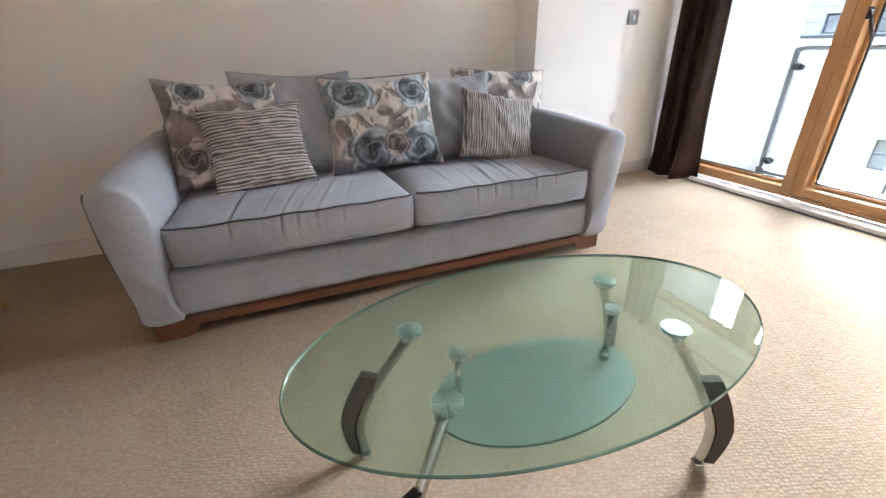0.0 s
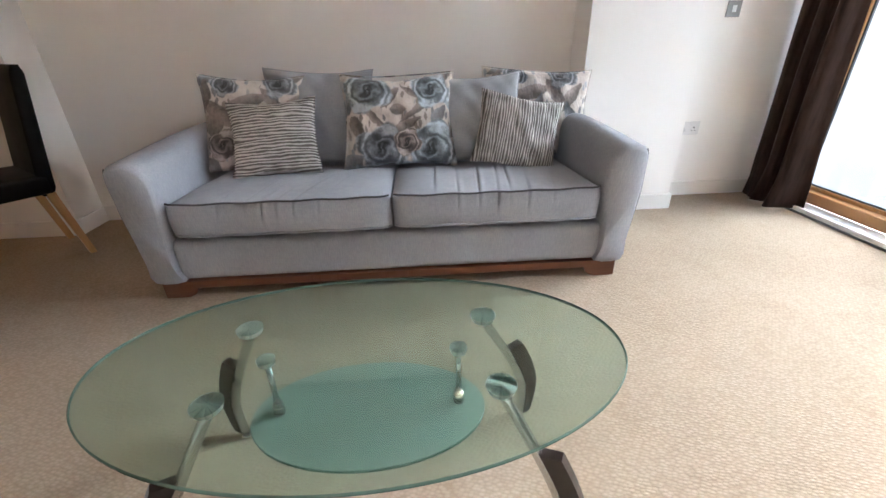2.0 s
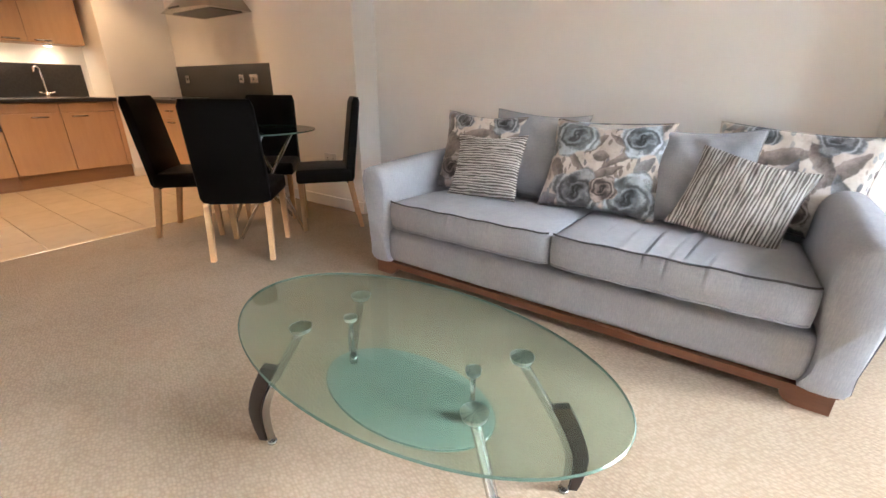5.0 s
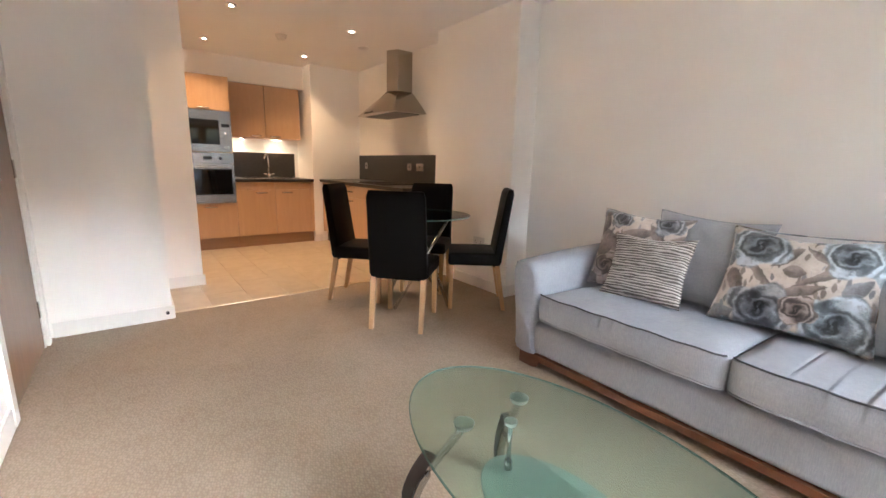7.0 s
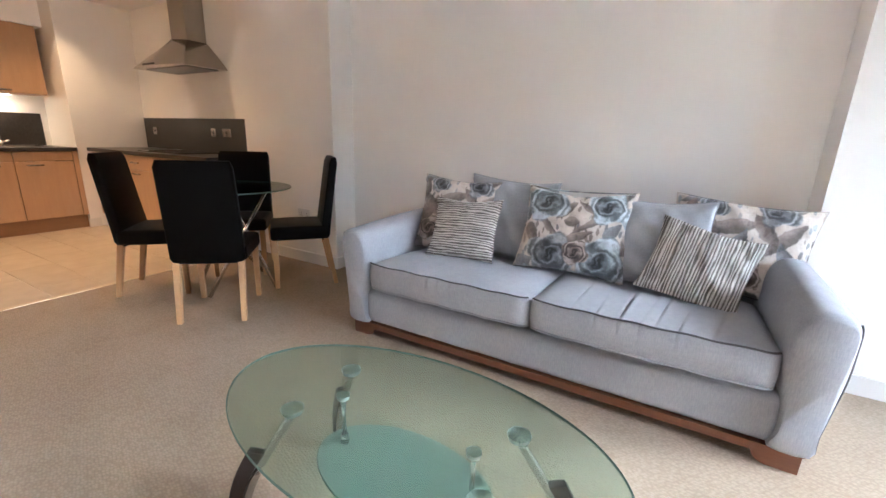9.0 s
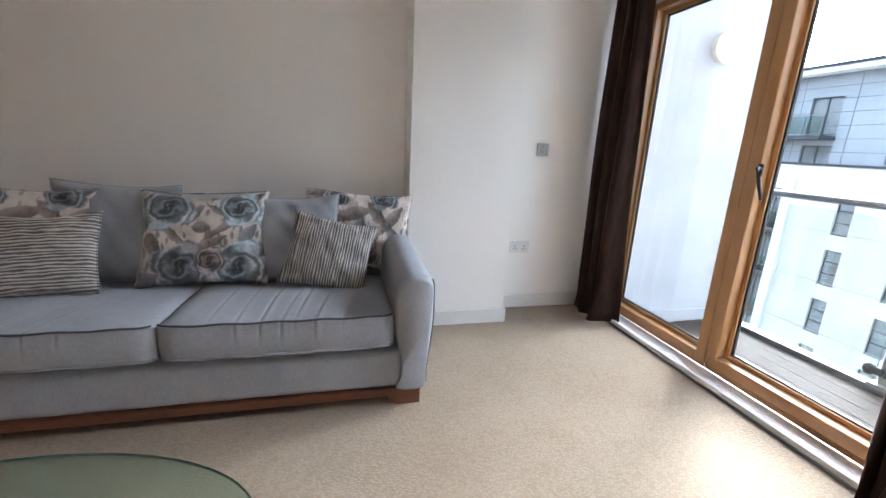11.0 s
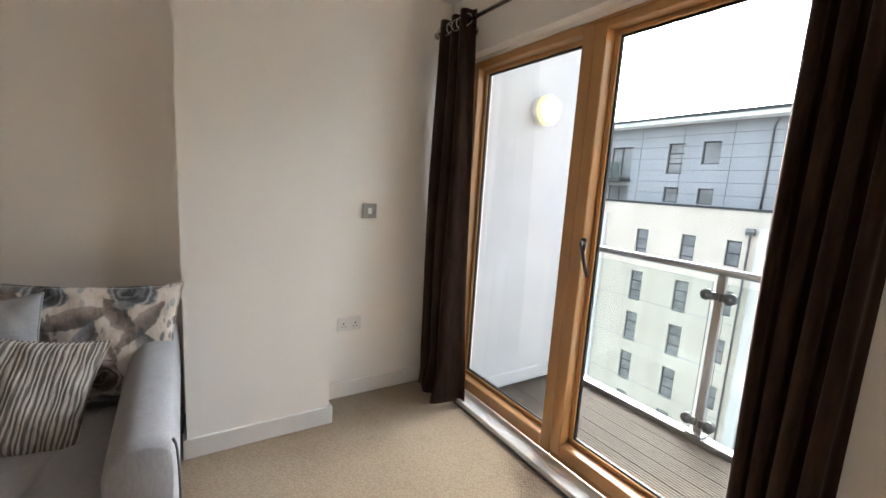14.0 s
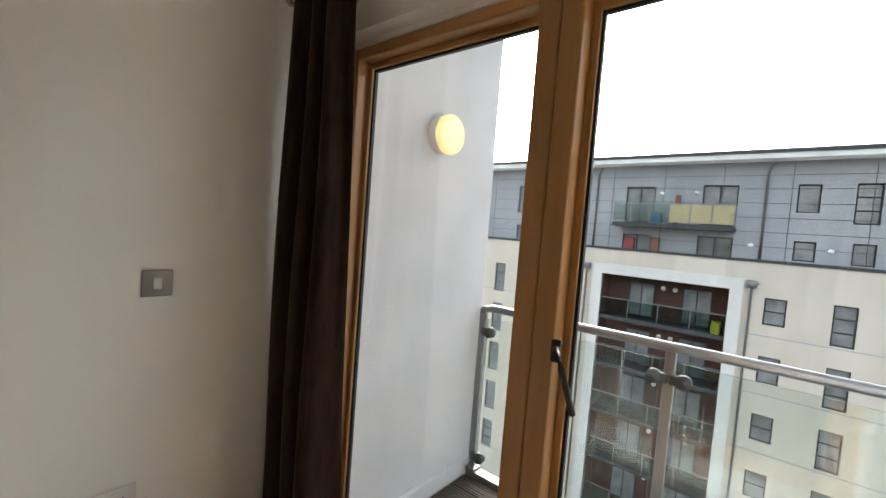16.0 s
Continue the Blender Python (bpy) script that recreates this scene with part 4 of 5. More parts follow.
LEAN = -20
cushion(pose(1.675, 2.605, 0.435, LEAN, 3, 8), 0.50, 0.475, 0.13, FLORAL_SIDE, "cream satin cushion with brown leaves in the sofa corner", 1)
cushion(pose(1.975, 2.70, 0.43, -17, 2, 0), 0.56, 0.492, 0.14, PLAIN_CUSHION, "plain grey back cushion on the sofa", 2)
cushion(pose(2.395, 2.585, 0.435, -24, 0, 0), 0.585, 0.485, 0.14, FLORAL_BIG, "large cream satin cushion printed with blue roses", 3, slump=0.6)
cushion(pose(2.80, 2.65, 0.43, -18, -2, 0), 0.50, 0.45, 0.12, PLAIN_CUSHION, "plain grey back cushion beside the rose cushion", 4)
cushion(pose(3.115, 2.745, 0.43, -17, 3, -5), 0.60, 0.465, 0.11, FLORAL_SIDE, "cream satin cushion with leaf print against the sofa arm", 5)
cushion(pose(1.81, 2.475, 0.445, -27, -2, 4), 0.42, 0.37, 0.11, STRIPE_H, "small cushion with dark horizontal stripes", 6)
cushion(pose(2.945, 2.475, 0.44, -29, 10, -8), 0.42, 0.37, 0.11, STRIPE_V, "small striped cushion tilted against the others", 7)

# ---- coffee table ----
TX, TY = 2.345, 1.165
table = tagged(thing("coffee_table", pose(TX, TY, 0)), "oval glass coffee table with chrome and black legs", "coffee table")


def oval(bm, a, b, z0, z1, bev, seg=96, edge_index=1):
    prof = [(-bev, z0), (0, z0 + bev), (0, z1 - bev), (-bev, z1)]
    rings = [[bm.verts.new(((a + o) * math.cos(t), (b + o) * math.sin(t), z)) for t in [2 * math.pi * k / seg for k in range(seg)]] for o, z in prof]
    for p, q in zip(rings, rings[1:]):
        for k in range(seg):
            f = bm.faces.new((p[k], p[(k + 1) % seg], q[(k + 1) % seg], q[k]))
            f.material_index = edge_index
    bm.faces.new(rings[0][::-1])
    bm.faces.new(rings[-1])


bm = bmesh.new()
oval(bm, 0.547, 0.302, 0.426, 0.434, 0.0025)
top = part("tabletop", bm, [GLASS_GREEN, GLASS_EDGE], table, "clear greenish glass oval top")
top.visible_shadow = False
bm = bmesh.new()
oval(bm, 0.259, 0.151, 0.264, 0.272, 0.0015)
part("shelf", bm, [FROST, GLASS_EDGE], table, "frosted green glass oval shelf")
for sx in (-1, 1):
    bm = bmesh.new()
    rod(bm, (sx * 0.201, 0.008, 0.272), (sx * 0.201, 0.008, 0.42), 0.0065)
    rod(bm, (sx * 0.201, 0.008, 0.272), (sx * 0.201, 0.008, 0.298), 0.013, 0.011)
    bmesh.ops.create_uvsphere(bm, u_segments=12, v_segments=8, radius=0.013, matrix=Matrix.Translation((sx * 0.201, 0.008, 0.2575)) @ Matrix.Diagonal((1, 1, 0.6, 1)))
    post = part("shelf_post", bm, LEG_CHROME, table, "chrome shelf post", True)
    bm = bmesh.new()
    rod(bm, (0, 0, -0.0115), (0, 0, 0), 0.017, 0.019, seg=28)
    smooth_by_angle(part("disc", bm, DISC, post, "polished disc under the glass")).location = (sx * 0.201, 0.008, 0.4257)
    for sy in (-1, 1):
        def at(r, z):
            """A point of the leg's own plane: r is the way out from the disc."""
            d = Vector((0.145, 0.078, 0)).normalized()
            return Vector((sx * (0.271 + d.x * r), 0.006 + sy * (0.112 + d.y * r), z))
        bm = bmesh.new()
        pts = []
        for k in range(15):
            q = k / 14
            pts.append(at(0.165 * math.sin(q * math.pi * 0.5) ** 1.15 - 0.022 * max(0, q - 0.72) / 0.28, 0.415 - 0.409 * q ** 1.05))
        tube(bm, pts, 0.0118, 12)
        rod(bm, pts[-1], pts[-1] - Vector((0, 0, 0.006)), 0.014)
        leg = part("leg", bm, LEG_CHROME, table, "curved chrome leg", True)
        bm = bmesh.new()
        rod(bm, (0, 0, -0.012), (0, 0, 0), 0.026, 0.030, seg=36)
        smooth_by_angle(part("disc", bm, DISC, leg, "polished disc under the glass")).location = at(0, 0.4257)
        bm = bmesh.new()
        inner, outer = [], []
        for k in range(13):
            q = 0.34 + 0.64 * k / 12
            base = 0.165 * math.sin(q * math.pi * 0.5) ** 1.15 - 0.022 * max(0, q - 0.72) / 0.28
            z = 0.415 - 0.409 * q ** 1.05
            inner.append((base + 0.010, z))
            outer.append((base + 0.052 + 0.004 * math.sin(math.pi * k / 12) - 0.020 * (k / 12) ** 1.5, z + 0.006 * (1 - k / 12)))
        side = Vector((-0.078 * sx * sy, 0.145, 0)).normalized() * 0.011
        ring = inner + outer[::-1]
        va = [bm.verts.new(at(r, z) + side) for r, z in ring]
        vb = [bm.verts.new(at(r, z) - side) for r, z in ring]
        bm.faces.new(va)
        bm.faces.new(vb[::-1])
        for k in range(len(ring)):
            bm.faces.new((va[k], vb[k], vb[(k + 1) % len(ring)], va[(k + 1) % len(ring)]))
        bmesh.ops.recalc_face_normals(bm, faces=bm.faces)
        part("fin", bm, BLACKWOOD, leg, "black stained wooden fin")

# ---- dining table and chairs ----
DX, DY = 0.06, 2.24
dining = tagged(thing("dining_table", pose(DX, DY, 0)), "round dark glass dining table on crossed chrome legs", "dining table")
bm = bmesh.new()
oval(bm, 0.42, 0.42, 0.728, 0.738, 0.002, 72)
t_ = part("tabletop", bm, [GLASS_DARK, GLASS_EDGE], dining, "smoked glass round top")
t_.visible_shadow = False
for k in range(4):
    a = radians(20 + 90 * k)
    bm = bmesh.new()
    lo, hi = Vector((0.31 * math.cos(a), 0.31 * math.sin(a), 0.006)), Vector((0.27 * math.cos(a + 2.4), 0.27 * math.sin(a + 2.4), 0.728))
    tube(bm, [lo, hi], 0.0125, 12)
    part("leg", bm, CHROME, dining, "slanting chrome tube leg", True)


def dining_chair(m):
    c = tagged(thing("dining_chair", m), "black leather dining chair with pale oak legs", "chair", "chairs round the dining table")
    bm = soft_box(0.42, 0.40, 0.095, 0.022, 0.012)
    bmesh.ops.translate(bm, vec=(0, 0.215, 0.365), verts=bm.verts)
    smooth_by_angle(part("seat", bm, LEATHER, c, "padded black leather seat"), 50)
    bm = bmesh.new()
    n = 16
    rings = []
    for j in range(n + 1):
        v = j / n
        z = 0.355 + 0.605 * v
        y = 0.035 - 0.085 * v ** 1.6 - 0.012 * math.sin(math.pi * v)
        hw = 0.205 - 0.008 * v
        th = 0.034 - 0.006 * v
        cap = 0.012 if j in (0, n) else 0.0
        hw -= cap
        th -= cap
        r = 0.016
        ring = []
        for sxx, syy, a0 in ((1, 1, 0), (-1, 1, 90), (-1, -1, 180), (1, -1, 270)):
            for q in range(4):
                a = radians(a0 + 30 * q)
                ring.append(bm.verts.new((sxx * (hw - r) + r * math.cos(a), y + syy * (th - r) + r * math.sin(a), z)))
        rings.append(ring)
    k = len(rings[0])
    for a, b in zip(rings, rings[1:]):
        for i in range(k):
            bm.faces.new((a[i], a[(i + 1) % k], b[(i + 1) % k], b[i]))
    bm.faces.new(rings[0][::-1])
    bm.faces.new(rings[-1])
    smooth_by_angle(part("backrest", bm, LEATHER, c, "tall black leather back"), 60)
    for sx in (-1, 1):
        for y0, y1, z1 in ((0.03, -0.035, 0.37), (0.39, 0.39, 0.37)):
            bm = bmesh.new()
            a = box(bm, -0.019, 0.019, -0.019, 0.019, 0, z1, bevel=0.003)
            for v in bm.verts:
                q = 1 - v.co.z / z1
                v.co.y = v.co.y * (1 - 0.2 * q) + y0 + (y1 - y0) * q
                v.co.x = v.co.x * (1 - 0.2 * q) + sx * 0.178
            part("leg", bm, OAK, c, "pale oak leg")
    return c


def chair_pose(x, y, tx, ty):
    """A chair whose back legs stand about (x, y), turned to face (tx, ty)."""
    a = math.degrees(math.atan2(ty - y, tx - x)) - 90
    return pose(x, y, 0, 0, 0, a)


chair = dining_chair(chair_pose(0.513, 1.77, -0.157, 2.51))
copy_thing(chair, chair_pose(-0.45, 1.78, 0.10, 2.32))
copy_thing(chair, chair_pose(0.48, 2.76, 0.0, 2.16))
copy_thing(chair, chair_pose(-0.36, 2.66, 0.31, 1.95))


# ---- kitchen ----
KX = -2.97


def pull(parent, m):
    bm = bmesh.new()
    tube(bm, [(0, -0.064, 0), (0.018, -0.060, 0), (0.024, -0.045, 0), (0.024, 0.045, 0), (0.018, 0.060, 0), (0, 0.064, 0)], 0.0085, 8)
    bmesh.ops.transform(bm, matrix=m, verts=bm.verts)
    return part("handle", bm, STEEL, parent, "brushed steel bar handle", True)


def front(parent, y0, y1, z0, z1, x=KX, handle=None, name="door"):
    """A beech cupboard front that faces the living room."""
    bm = boxes((x - 0.02, x, y0 + 0.003, y1 - 0.003, z0 + 0.003, z1 - 0.003), bevel=0.002)
    ob = part(name, bm, BEECH, parent)
    if handle:
        pull(ob, Matrix.Translation((x, *handle)))
    return ob


tall = tagged(thing("tall_oven_unit"), "tall beech kitchen unit housing microwave and oven", "kitchen cabinet")
part("body", boxes((-3.60, KX - 0.021, 0.86, 0.878, 0.15, 2.115), (-3.60, KX - 0.021, 1.432, 1.45, 0.15, 2.115), (-3.60, KX - 0.021, 0.878, 1.432, 2.095, 2.115), (-3.60, -3.58, 0.878, 1.432, 0.15, 2.095), (-3.58, KX - 0.021, 0.878, 1.432, 0.57, 0.60), (-3.58, KX - 0.021, 0.878, 1.432, 1.195, 1.215), (-3.58, KX - 0.021, 0.878, 1.432, 1.70, 1.72)), BEECH, tall)
front(tall, 0.86, 1.45, 1.715, 2.115, handle=(1.155, 1.735))
front(tall, 0.86, 1.45, 0.15, 0.585, handle=(1.155, 0.545), name="drawer_front")
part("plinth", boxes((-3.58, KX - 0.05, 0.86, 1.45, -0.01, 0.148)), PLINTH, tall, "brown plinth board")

micro = tagged(thing("microwave"), "built-in stainless steel microwave with a dark glass window", "microwave")
part("body", boxes((-3.5, KX - 0.005, 0.882, 1.428, 1.235, 1.694)), STEEL, micro)
part("front_panel", boxes((KX - 0.004, KX + 0.012, 0.862, 1.448, 1.222, 1.708), bevel=0.003), STEEL, micro)
part("door_window", boxes((KX + 0.0125, KX + 0.017, 0.90, 1.31, 1.31, 1.60), bevel=0.003), BLACKGLASS, micro, "dark glass window")
part("display", boxes((KX + 0.0125, KX + 0.015, 1.335, 1.42, 1.52, 1.56)), BLACKGLASS, micro)
part("button", boxes((KX + 0.0125, KX + 0.018, 1.35, 1.41, 1.265, 1.295), bevel=0.003), CHROME, micro)
bm = bmesh.new()
rod(bm, (KX + 0.012, 1.378, 1.45), (KX + 0.026, 1.378, 1.45), 0.016)
part("knob", bm, CHROME, micro, "", True)

oven = tagged(thing("oven"), "built-in stainless steel oven with a black glass door", "oven")
part("body", boxes((-3.5, KX - 0.005, 0.882, 1.428, 0.605, 1.190)), STEEL, oven)
part("control_panel", boxes((KX - 0.004, KX + 0.014, 0.862, 1.448, 1.085, 1.212), bevel=0.003), STEEL, oven)
part("display", boxes((KX + 0.0145, KX + 0.017, 1.115, 1.205, 1.13, 1.165)), DARK, oven)
for y in (0.985, 1.30):
    bm = bmesh.new()
    rod(bm, (KX + 0.014, y, 1.147), (KX + 0.036, y, 1.147), 0.020, 0.017)
    part("knob", bm, DARK, oven, "dark round knob", True)
d = part("door", boxes((KX - 0.004, KX + 0.014, 0.862, 1.448, 0.595, 1.075), bevel=0.004), STEEL, oven)
part("glass", boxes((KX + 0.0145, KX + 0.019, 0.895, 1.415, 0.70, 1.015), bevel=0.003), BLACKGLASS, d, "black glass door window")
bm = bmesh.new()
tube(bm, [(KX + 0.012, 0.90, 1.045), (KX + 0.045, 0.905, 1.045), (KX + 0.05, 0.93, 1.045), (KX + 0.05, 1.38, 1.045), (KX + 0.045, 1.405, 1.045), (KX + 0.012, 1.41, 1.045)], 0.009)
part("handle", bm, STEEL, d, "steel bar handle", True)

sink_unit = tagged(thing("sink_cabinet"), "beech base cabinet with two doors under the sink", "kitchen cabinet")
part("body", boxes((-3.60, KX - 0.021, 1.452, 1.47, 0.15, 0.855), (-3.60, KX - 0.021, 2.44, 2.458, 0.15, 0.855), (-3.60, KX - 0.021, 1.47, 2.44, 0.15, 0.168), (-3.60, -3.58, 1.47, 2.44, 0.168, 0.855)), BEECH, sink_unit)
front(sink_unit, 1.452, 1.93, 0.15, 0.755, handle=(1.76, 0.715))
front(sink_unit, 1.93, 2.41, 0.15, 0.755, handle=(2.09, 0.715))
front(sink_unit, 1.452, 1.93, 0.757, 0.855, name="false_drawer")
front(sink_unit, 1.93, 2.41, 0.757, 0.855, name="false_drawer")
part("filler", boxes((KX - 0.02, KX - 0.001, 2.412, 2.458, 0.15, 0.855)), BEECH, sink_unit)
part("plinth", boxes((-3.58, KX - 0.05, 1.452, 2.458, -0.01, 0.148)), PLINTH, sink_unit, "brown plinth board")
wt1 = tagged(part("worktop", boxes((-3.60, KX + 0.02, 1.452, 2.458, 0.857, 0.895), bevel=0.004), WORKTOP), "dark laminate worktop with the sink", "worktop")
sink = tagged(thing("kitchen_sink"), "stainless steel inset sink", "sink")
part("rim", boxes((-3.52, -3.06, 1.62, 1.65, 0.8955, 0.902), (-3.52, -3.06, 2.27, 2.30, 0.8955, 0.902), (-3.52, -3.48, 1.65, 2.27, 0.8955, 0.902), (-3.10, -3.06, 1.65, 2.27, 0.8955, 0.902), bevel=0.002), STEEL, sink)
part("bowl", boxes((-3.48, -3.10, 1.65, 2.27, 0.8955, 0.898)), STEEL, sink)
tap = tagged(thing("kitchen_tap"), "chrome mixer tap with a tall swan neck", "tap")
bm = bmesh.new()
rod(bm, (-3.50, 2.0, 0.90), (-3.50, 2.0, 0.95), 0.022, 0.018)
tube(bm, [(-3.50, 2.0, 0.93), (-3.50, 2.0, 1.13), (-3.495, 1.99, 1.19), (-3.475, 1.965, 1.215), (-3.45, 1.94, 1.20), (-3.435, 1.925, 1.15)], 0.011)
part("spout", bm, CHROME, tap, "", True)
for s in (-1, 1):
    bm = bmesh.new()
    rod(bm, (-3.50, 2.0 + s * 0.015, 0.935), (-3.49, 2.0 + s * 0.07, 0.95), 0.009)
    part("lever", bm, CHROME, tap, "", True)
tagged(part("splashback", boxes((-3.598, -3.588, 1.452, 2.40, 0.897, 1.245), bevel=0.002), SPLASH), "dark splashback behind the sink", "splashback")

wall_unit = tagged(thing("wall_cupboard"), "beech wall cupboard with two doors", "kitchen cabinet")
part("body", boxes((-3.60, -3.285, 1.452, 1.47, 1.435, 2.118), (-3.60, -3.285, 2.38, 2.40, 1.435, 2.118), (-3.60, -3.285, 1.47, 2.38, 1.435, 1.453), (-3.60, -3.285, 1.47, 2.38, 2.10, 2.118), (-3.60, -3.58, 1.47, 2.38, 1.453, 2.10)), BEECH, wall_unit)
front(wall_unit, 1.452, 1.925, 1.435, 2.118, x=-3.264, handle=(1.80, 1.46))
front(wall_unit, 1.925, 2.40, 1.435, 2.118, x=-3.264, handle=(2.05, 1.46))


def under_light(y):
    t = tagged(thing("under_cupboard_light", pose(-3.45, y, 1.433)), "small round lit lamp under the wall cupboard", "lamp", "lights under the wall cupboard")
    bm = bmesh.new()
    rod(bm, (0, 0, -0.014), (0, 0, 0), 0.036)
    part("housing", bm, STEEL, t, "", True)
    bm = bmesh.new()
    rod(bm, (0, 0, -0.017), (0, 0, -0.0145), 0.027)
    part("lens", bm, SPOTGLOW, t, "glowing lens")
    ld = bpy.data.lights.new("under_cupboard_bulb", "SPOT")
    ld.energy, ld.color, ld.spot_size, ld.spot_blend, ld.shadow_soft_size = 0.22, (1.0, 0.58, 0.27), radians(130), 0.6, 0.03
    new("under_cupboard_bulb", ld).matrix_world = look((-3.45, y, 1.405), (-3.47, y, 0.9))


under_light(1.66)
under_light(2.12)

hob_unit = tagged(thing("hob_cabinet"), "beech base cabinet with drawers below the hob", "kitchen cabinet")
part("body", boxes((-2.95, -0.71, 2.60, YW - 0.02, 0.15, 0.855)), BEECH, hob_unit)
xs = [-2.95, -2.45, -1.55, -1.05, -0.71]
for a, b in zip(xs, xs[1:]):
    for z0, z1, nm in ((0.15, 0.705, "door"), (0.707, 0.853, "drawer_front")):
        f = part(nm, boxes((a + 0.002, b - 0.002, 2.58, 2.599, z0 + 0.002, z1 - 0.002), bevel=0.002), BEECH, hob_unit)
        pull(f, Matrix.Translation(((a + b) / 2, 2.58, z1 - 0.04 if nm == "door" else (z0 + z1) / 2)) @ pose(0, 0, 0, 0, 0, -90))
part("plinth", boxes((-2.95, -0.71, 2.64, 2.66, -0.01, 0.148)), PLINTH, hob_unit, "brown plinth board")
tagged(part("worktop", boxes((-2.965, -0.695, 2.545, YW - 0.012, 0.857, 0.895), bevel=0.004), WORKTOP), "dark laminate worktop with the hob", "worktop")
hob = tagged(part("hob", boxes((-2.05, -1.25, 2.64, 3.10, 0.8955, 0.903), bevel=0.002), BLACKGLASS), "black glass hob set in the worktop", "hob")
sp = tagged(part("splashback", boxes((-2.965, -0.695, YW - 0.011, YW - 0.001, 0.897, 1.245), bevel=0.002), SPLASH), "dark splashback behind the hob", "splashback")
for x in (-2.72, -1.55, -1.32):
    s = plate("power_socket", pose(x, YW - 0.011, 1.10), 0.086 if x < -1.5 else 0.147, 0.086, STEEL, "brushed steel socket on the dark splashback", "socket")
    part("rocker", boxes((-0.012, 0.012, -0.013, -0.008, -0.012, 0.012), bevel=0.002), DARK, s)

hood = tagged(thing("cooker_hood", pose(-1.66, YW, 0)), "stainless steel chimney cooker hood", "cooker hood")
bm = bmesh.new()
rings = []
for j in range(15):
    q = j / 14
    z = 1.70 + 0.27 * q
    k = (1 - q) ** 0.92
    hw, fr = 0.136 + 0.314 * k, 0.272 + 0.238 * k
    rings.append([bm.verts.new(p) for p in [(-hw, -0.005, z), (-hw, -fr + 0.07, z), (-hw * 0.55, -fr + 0.038 - 0.012 * k, z), (0, -fr, z), (hw * 0.55, -fr + 0.038 - 0.012 * k, z), (hw, -fr + 0.07, z), (hw, -0.005, z)]])
for a, b in zip(rings, rings[1:]):
    for i in range(7):
        bm.faces.new((a[i], a[(i + 1) % 7], b[(i + 1) % 7], b[i]))
bm.faces.new(rings[0][::-1])
bm.faces.new(rings[-1])
bmesh.ops.recalc_face_normals(bm, faces=bm.faces)
smooth_by_angle(part("canopy", bm, HOOD_STEEL, hood, "flared steel canopy"), 35)
bm = bmesh.new()
outline = [(-0.135, -0.005), (-0.135, -0.20)] + [(-0.135 + 0.27 * k / 10, -0.20 - 0.07 * (1 - abs(k - 5) / 5)) for k in range(1, 10)] + [(0.135, -0.20), (0.135, -0.005)]
extrude_outline(bm, outline, "z", 1.965, CEILING)
smooth_by_angle(part("chimney", bm, HOOD_STEEL, hood, "faceted steel chimney"), 20)
part("control_strip", boxes((-0.10, 0.10, -0.516, -0.508, 1.703, 1.717)), DARK, hood)
part("grease_filter", boxes((-0.36, 0.36, -0.36, -0.05, 1.694, 1.699)), ZINC, hood)


def downlight(x, y):
    t = tagged(thing("ceiling_downlight", pose(x, y, CEILING)), "small round recessed halogen downlight, lit", "ceiling light", "kitchen downlights")
    bm = bmesh.new()
    rod(bm, (0, 0, -0.008), (0, 0, 0), 0.042, seg=28)
    part("ring", bm, STEEL, t, "", True)
    bm = bmesh.new()
    rod(bm, (0, 0, -0.011), (0, 0, -0.0085), 0.015, seg=20)
    part("bulb", bm, SPOTGLOW, t, "glowing halogen bulb")
    ld = bpy.data.lights.new("downlight_bulb", "SPOT")
    ld.energy, ld.color, ld.spot_size, ld.spot_blend, ld.shadow_soft_size = 1.8, (1.0, 0.60, 0.28), radians(110), 0.7, 0.03
    new("downlight_bulb", ld).matrix_world = look((x, y, CEILING - 0.02), (x, y + 0.001, 0))


for x, y in ((-1.30, 1.21), (-2.58, 1.17), (-2.58, 2.26), (-1.27, 2.29)):
    downlight(x, y)
alarm = tagged(thing("smoke_alarm", pose(-1.90, 1.79, CEILING)), "round white smoke alarm on the kitchen ceiling", "smoke alarm")
bm = bmesh.new()
rod(bm, (0, 0, -0.02), (0, 0, 0), 0.055, 0.06, seg=32)
part("base", bm, WHITE_PLASTIC, alarm, "", True)
bm = bmesh.new()
rod(bm, (0, 0, -0.042), (0, 0, -0.02), 0.040, 0.050, seg=32)
part("cover", bm, WHITE_PLASTIC, alarm, "", True)
vent = tagged(thing("ceiling_vent", pose(-1.75, 2.66, CEILING)), "small round white vent in the kitchen ceiling", "vent")
bm = bmesh.new()
rod(bm, (0, 0, -0.012), (0, 0, 0), 0.06, 0.065, seg=28)
part("ring", bm, WHITE_PLASTIC, vent, "", True)

# ---- balcony ----
DZ = -0.15
structure("wall_balcony", boxes((5.152, 6.17, 3.09, 3.45, -0.6, 3.2)), BALC_WALL, "pale rendered side wall of the balcony", "wall")
structure("baseboard_balcony", boxes((5.152, 6.15, 3.065, 3.09, DZ, DZ + 0.10), bevel=0.005), BALC_WALL, "raised rendered base along the balcony wall", "plinth")
structure("balcony_slab", boxes((5.152, 6.22, -1.5, 3.45, -0.45, DZ - 0.03)), plain("balcony_concrete", (0.30, 0.30, 0.30), 0.9), "concrete balcony slab", "slab")
structure("balcony_slab_above", boxes((5.152, 6.17, -1.5, 3.45, 2.74, 2.95)), BALC_WALL, "underside of the balcony above", "slab")
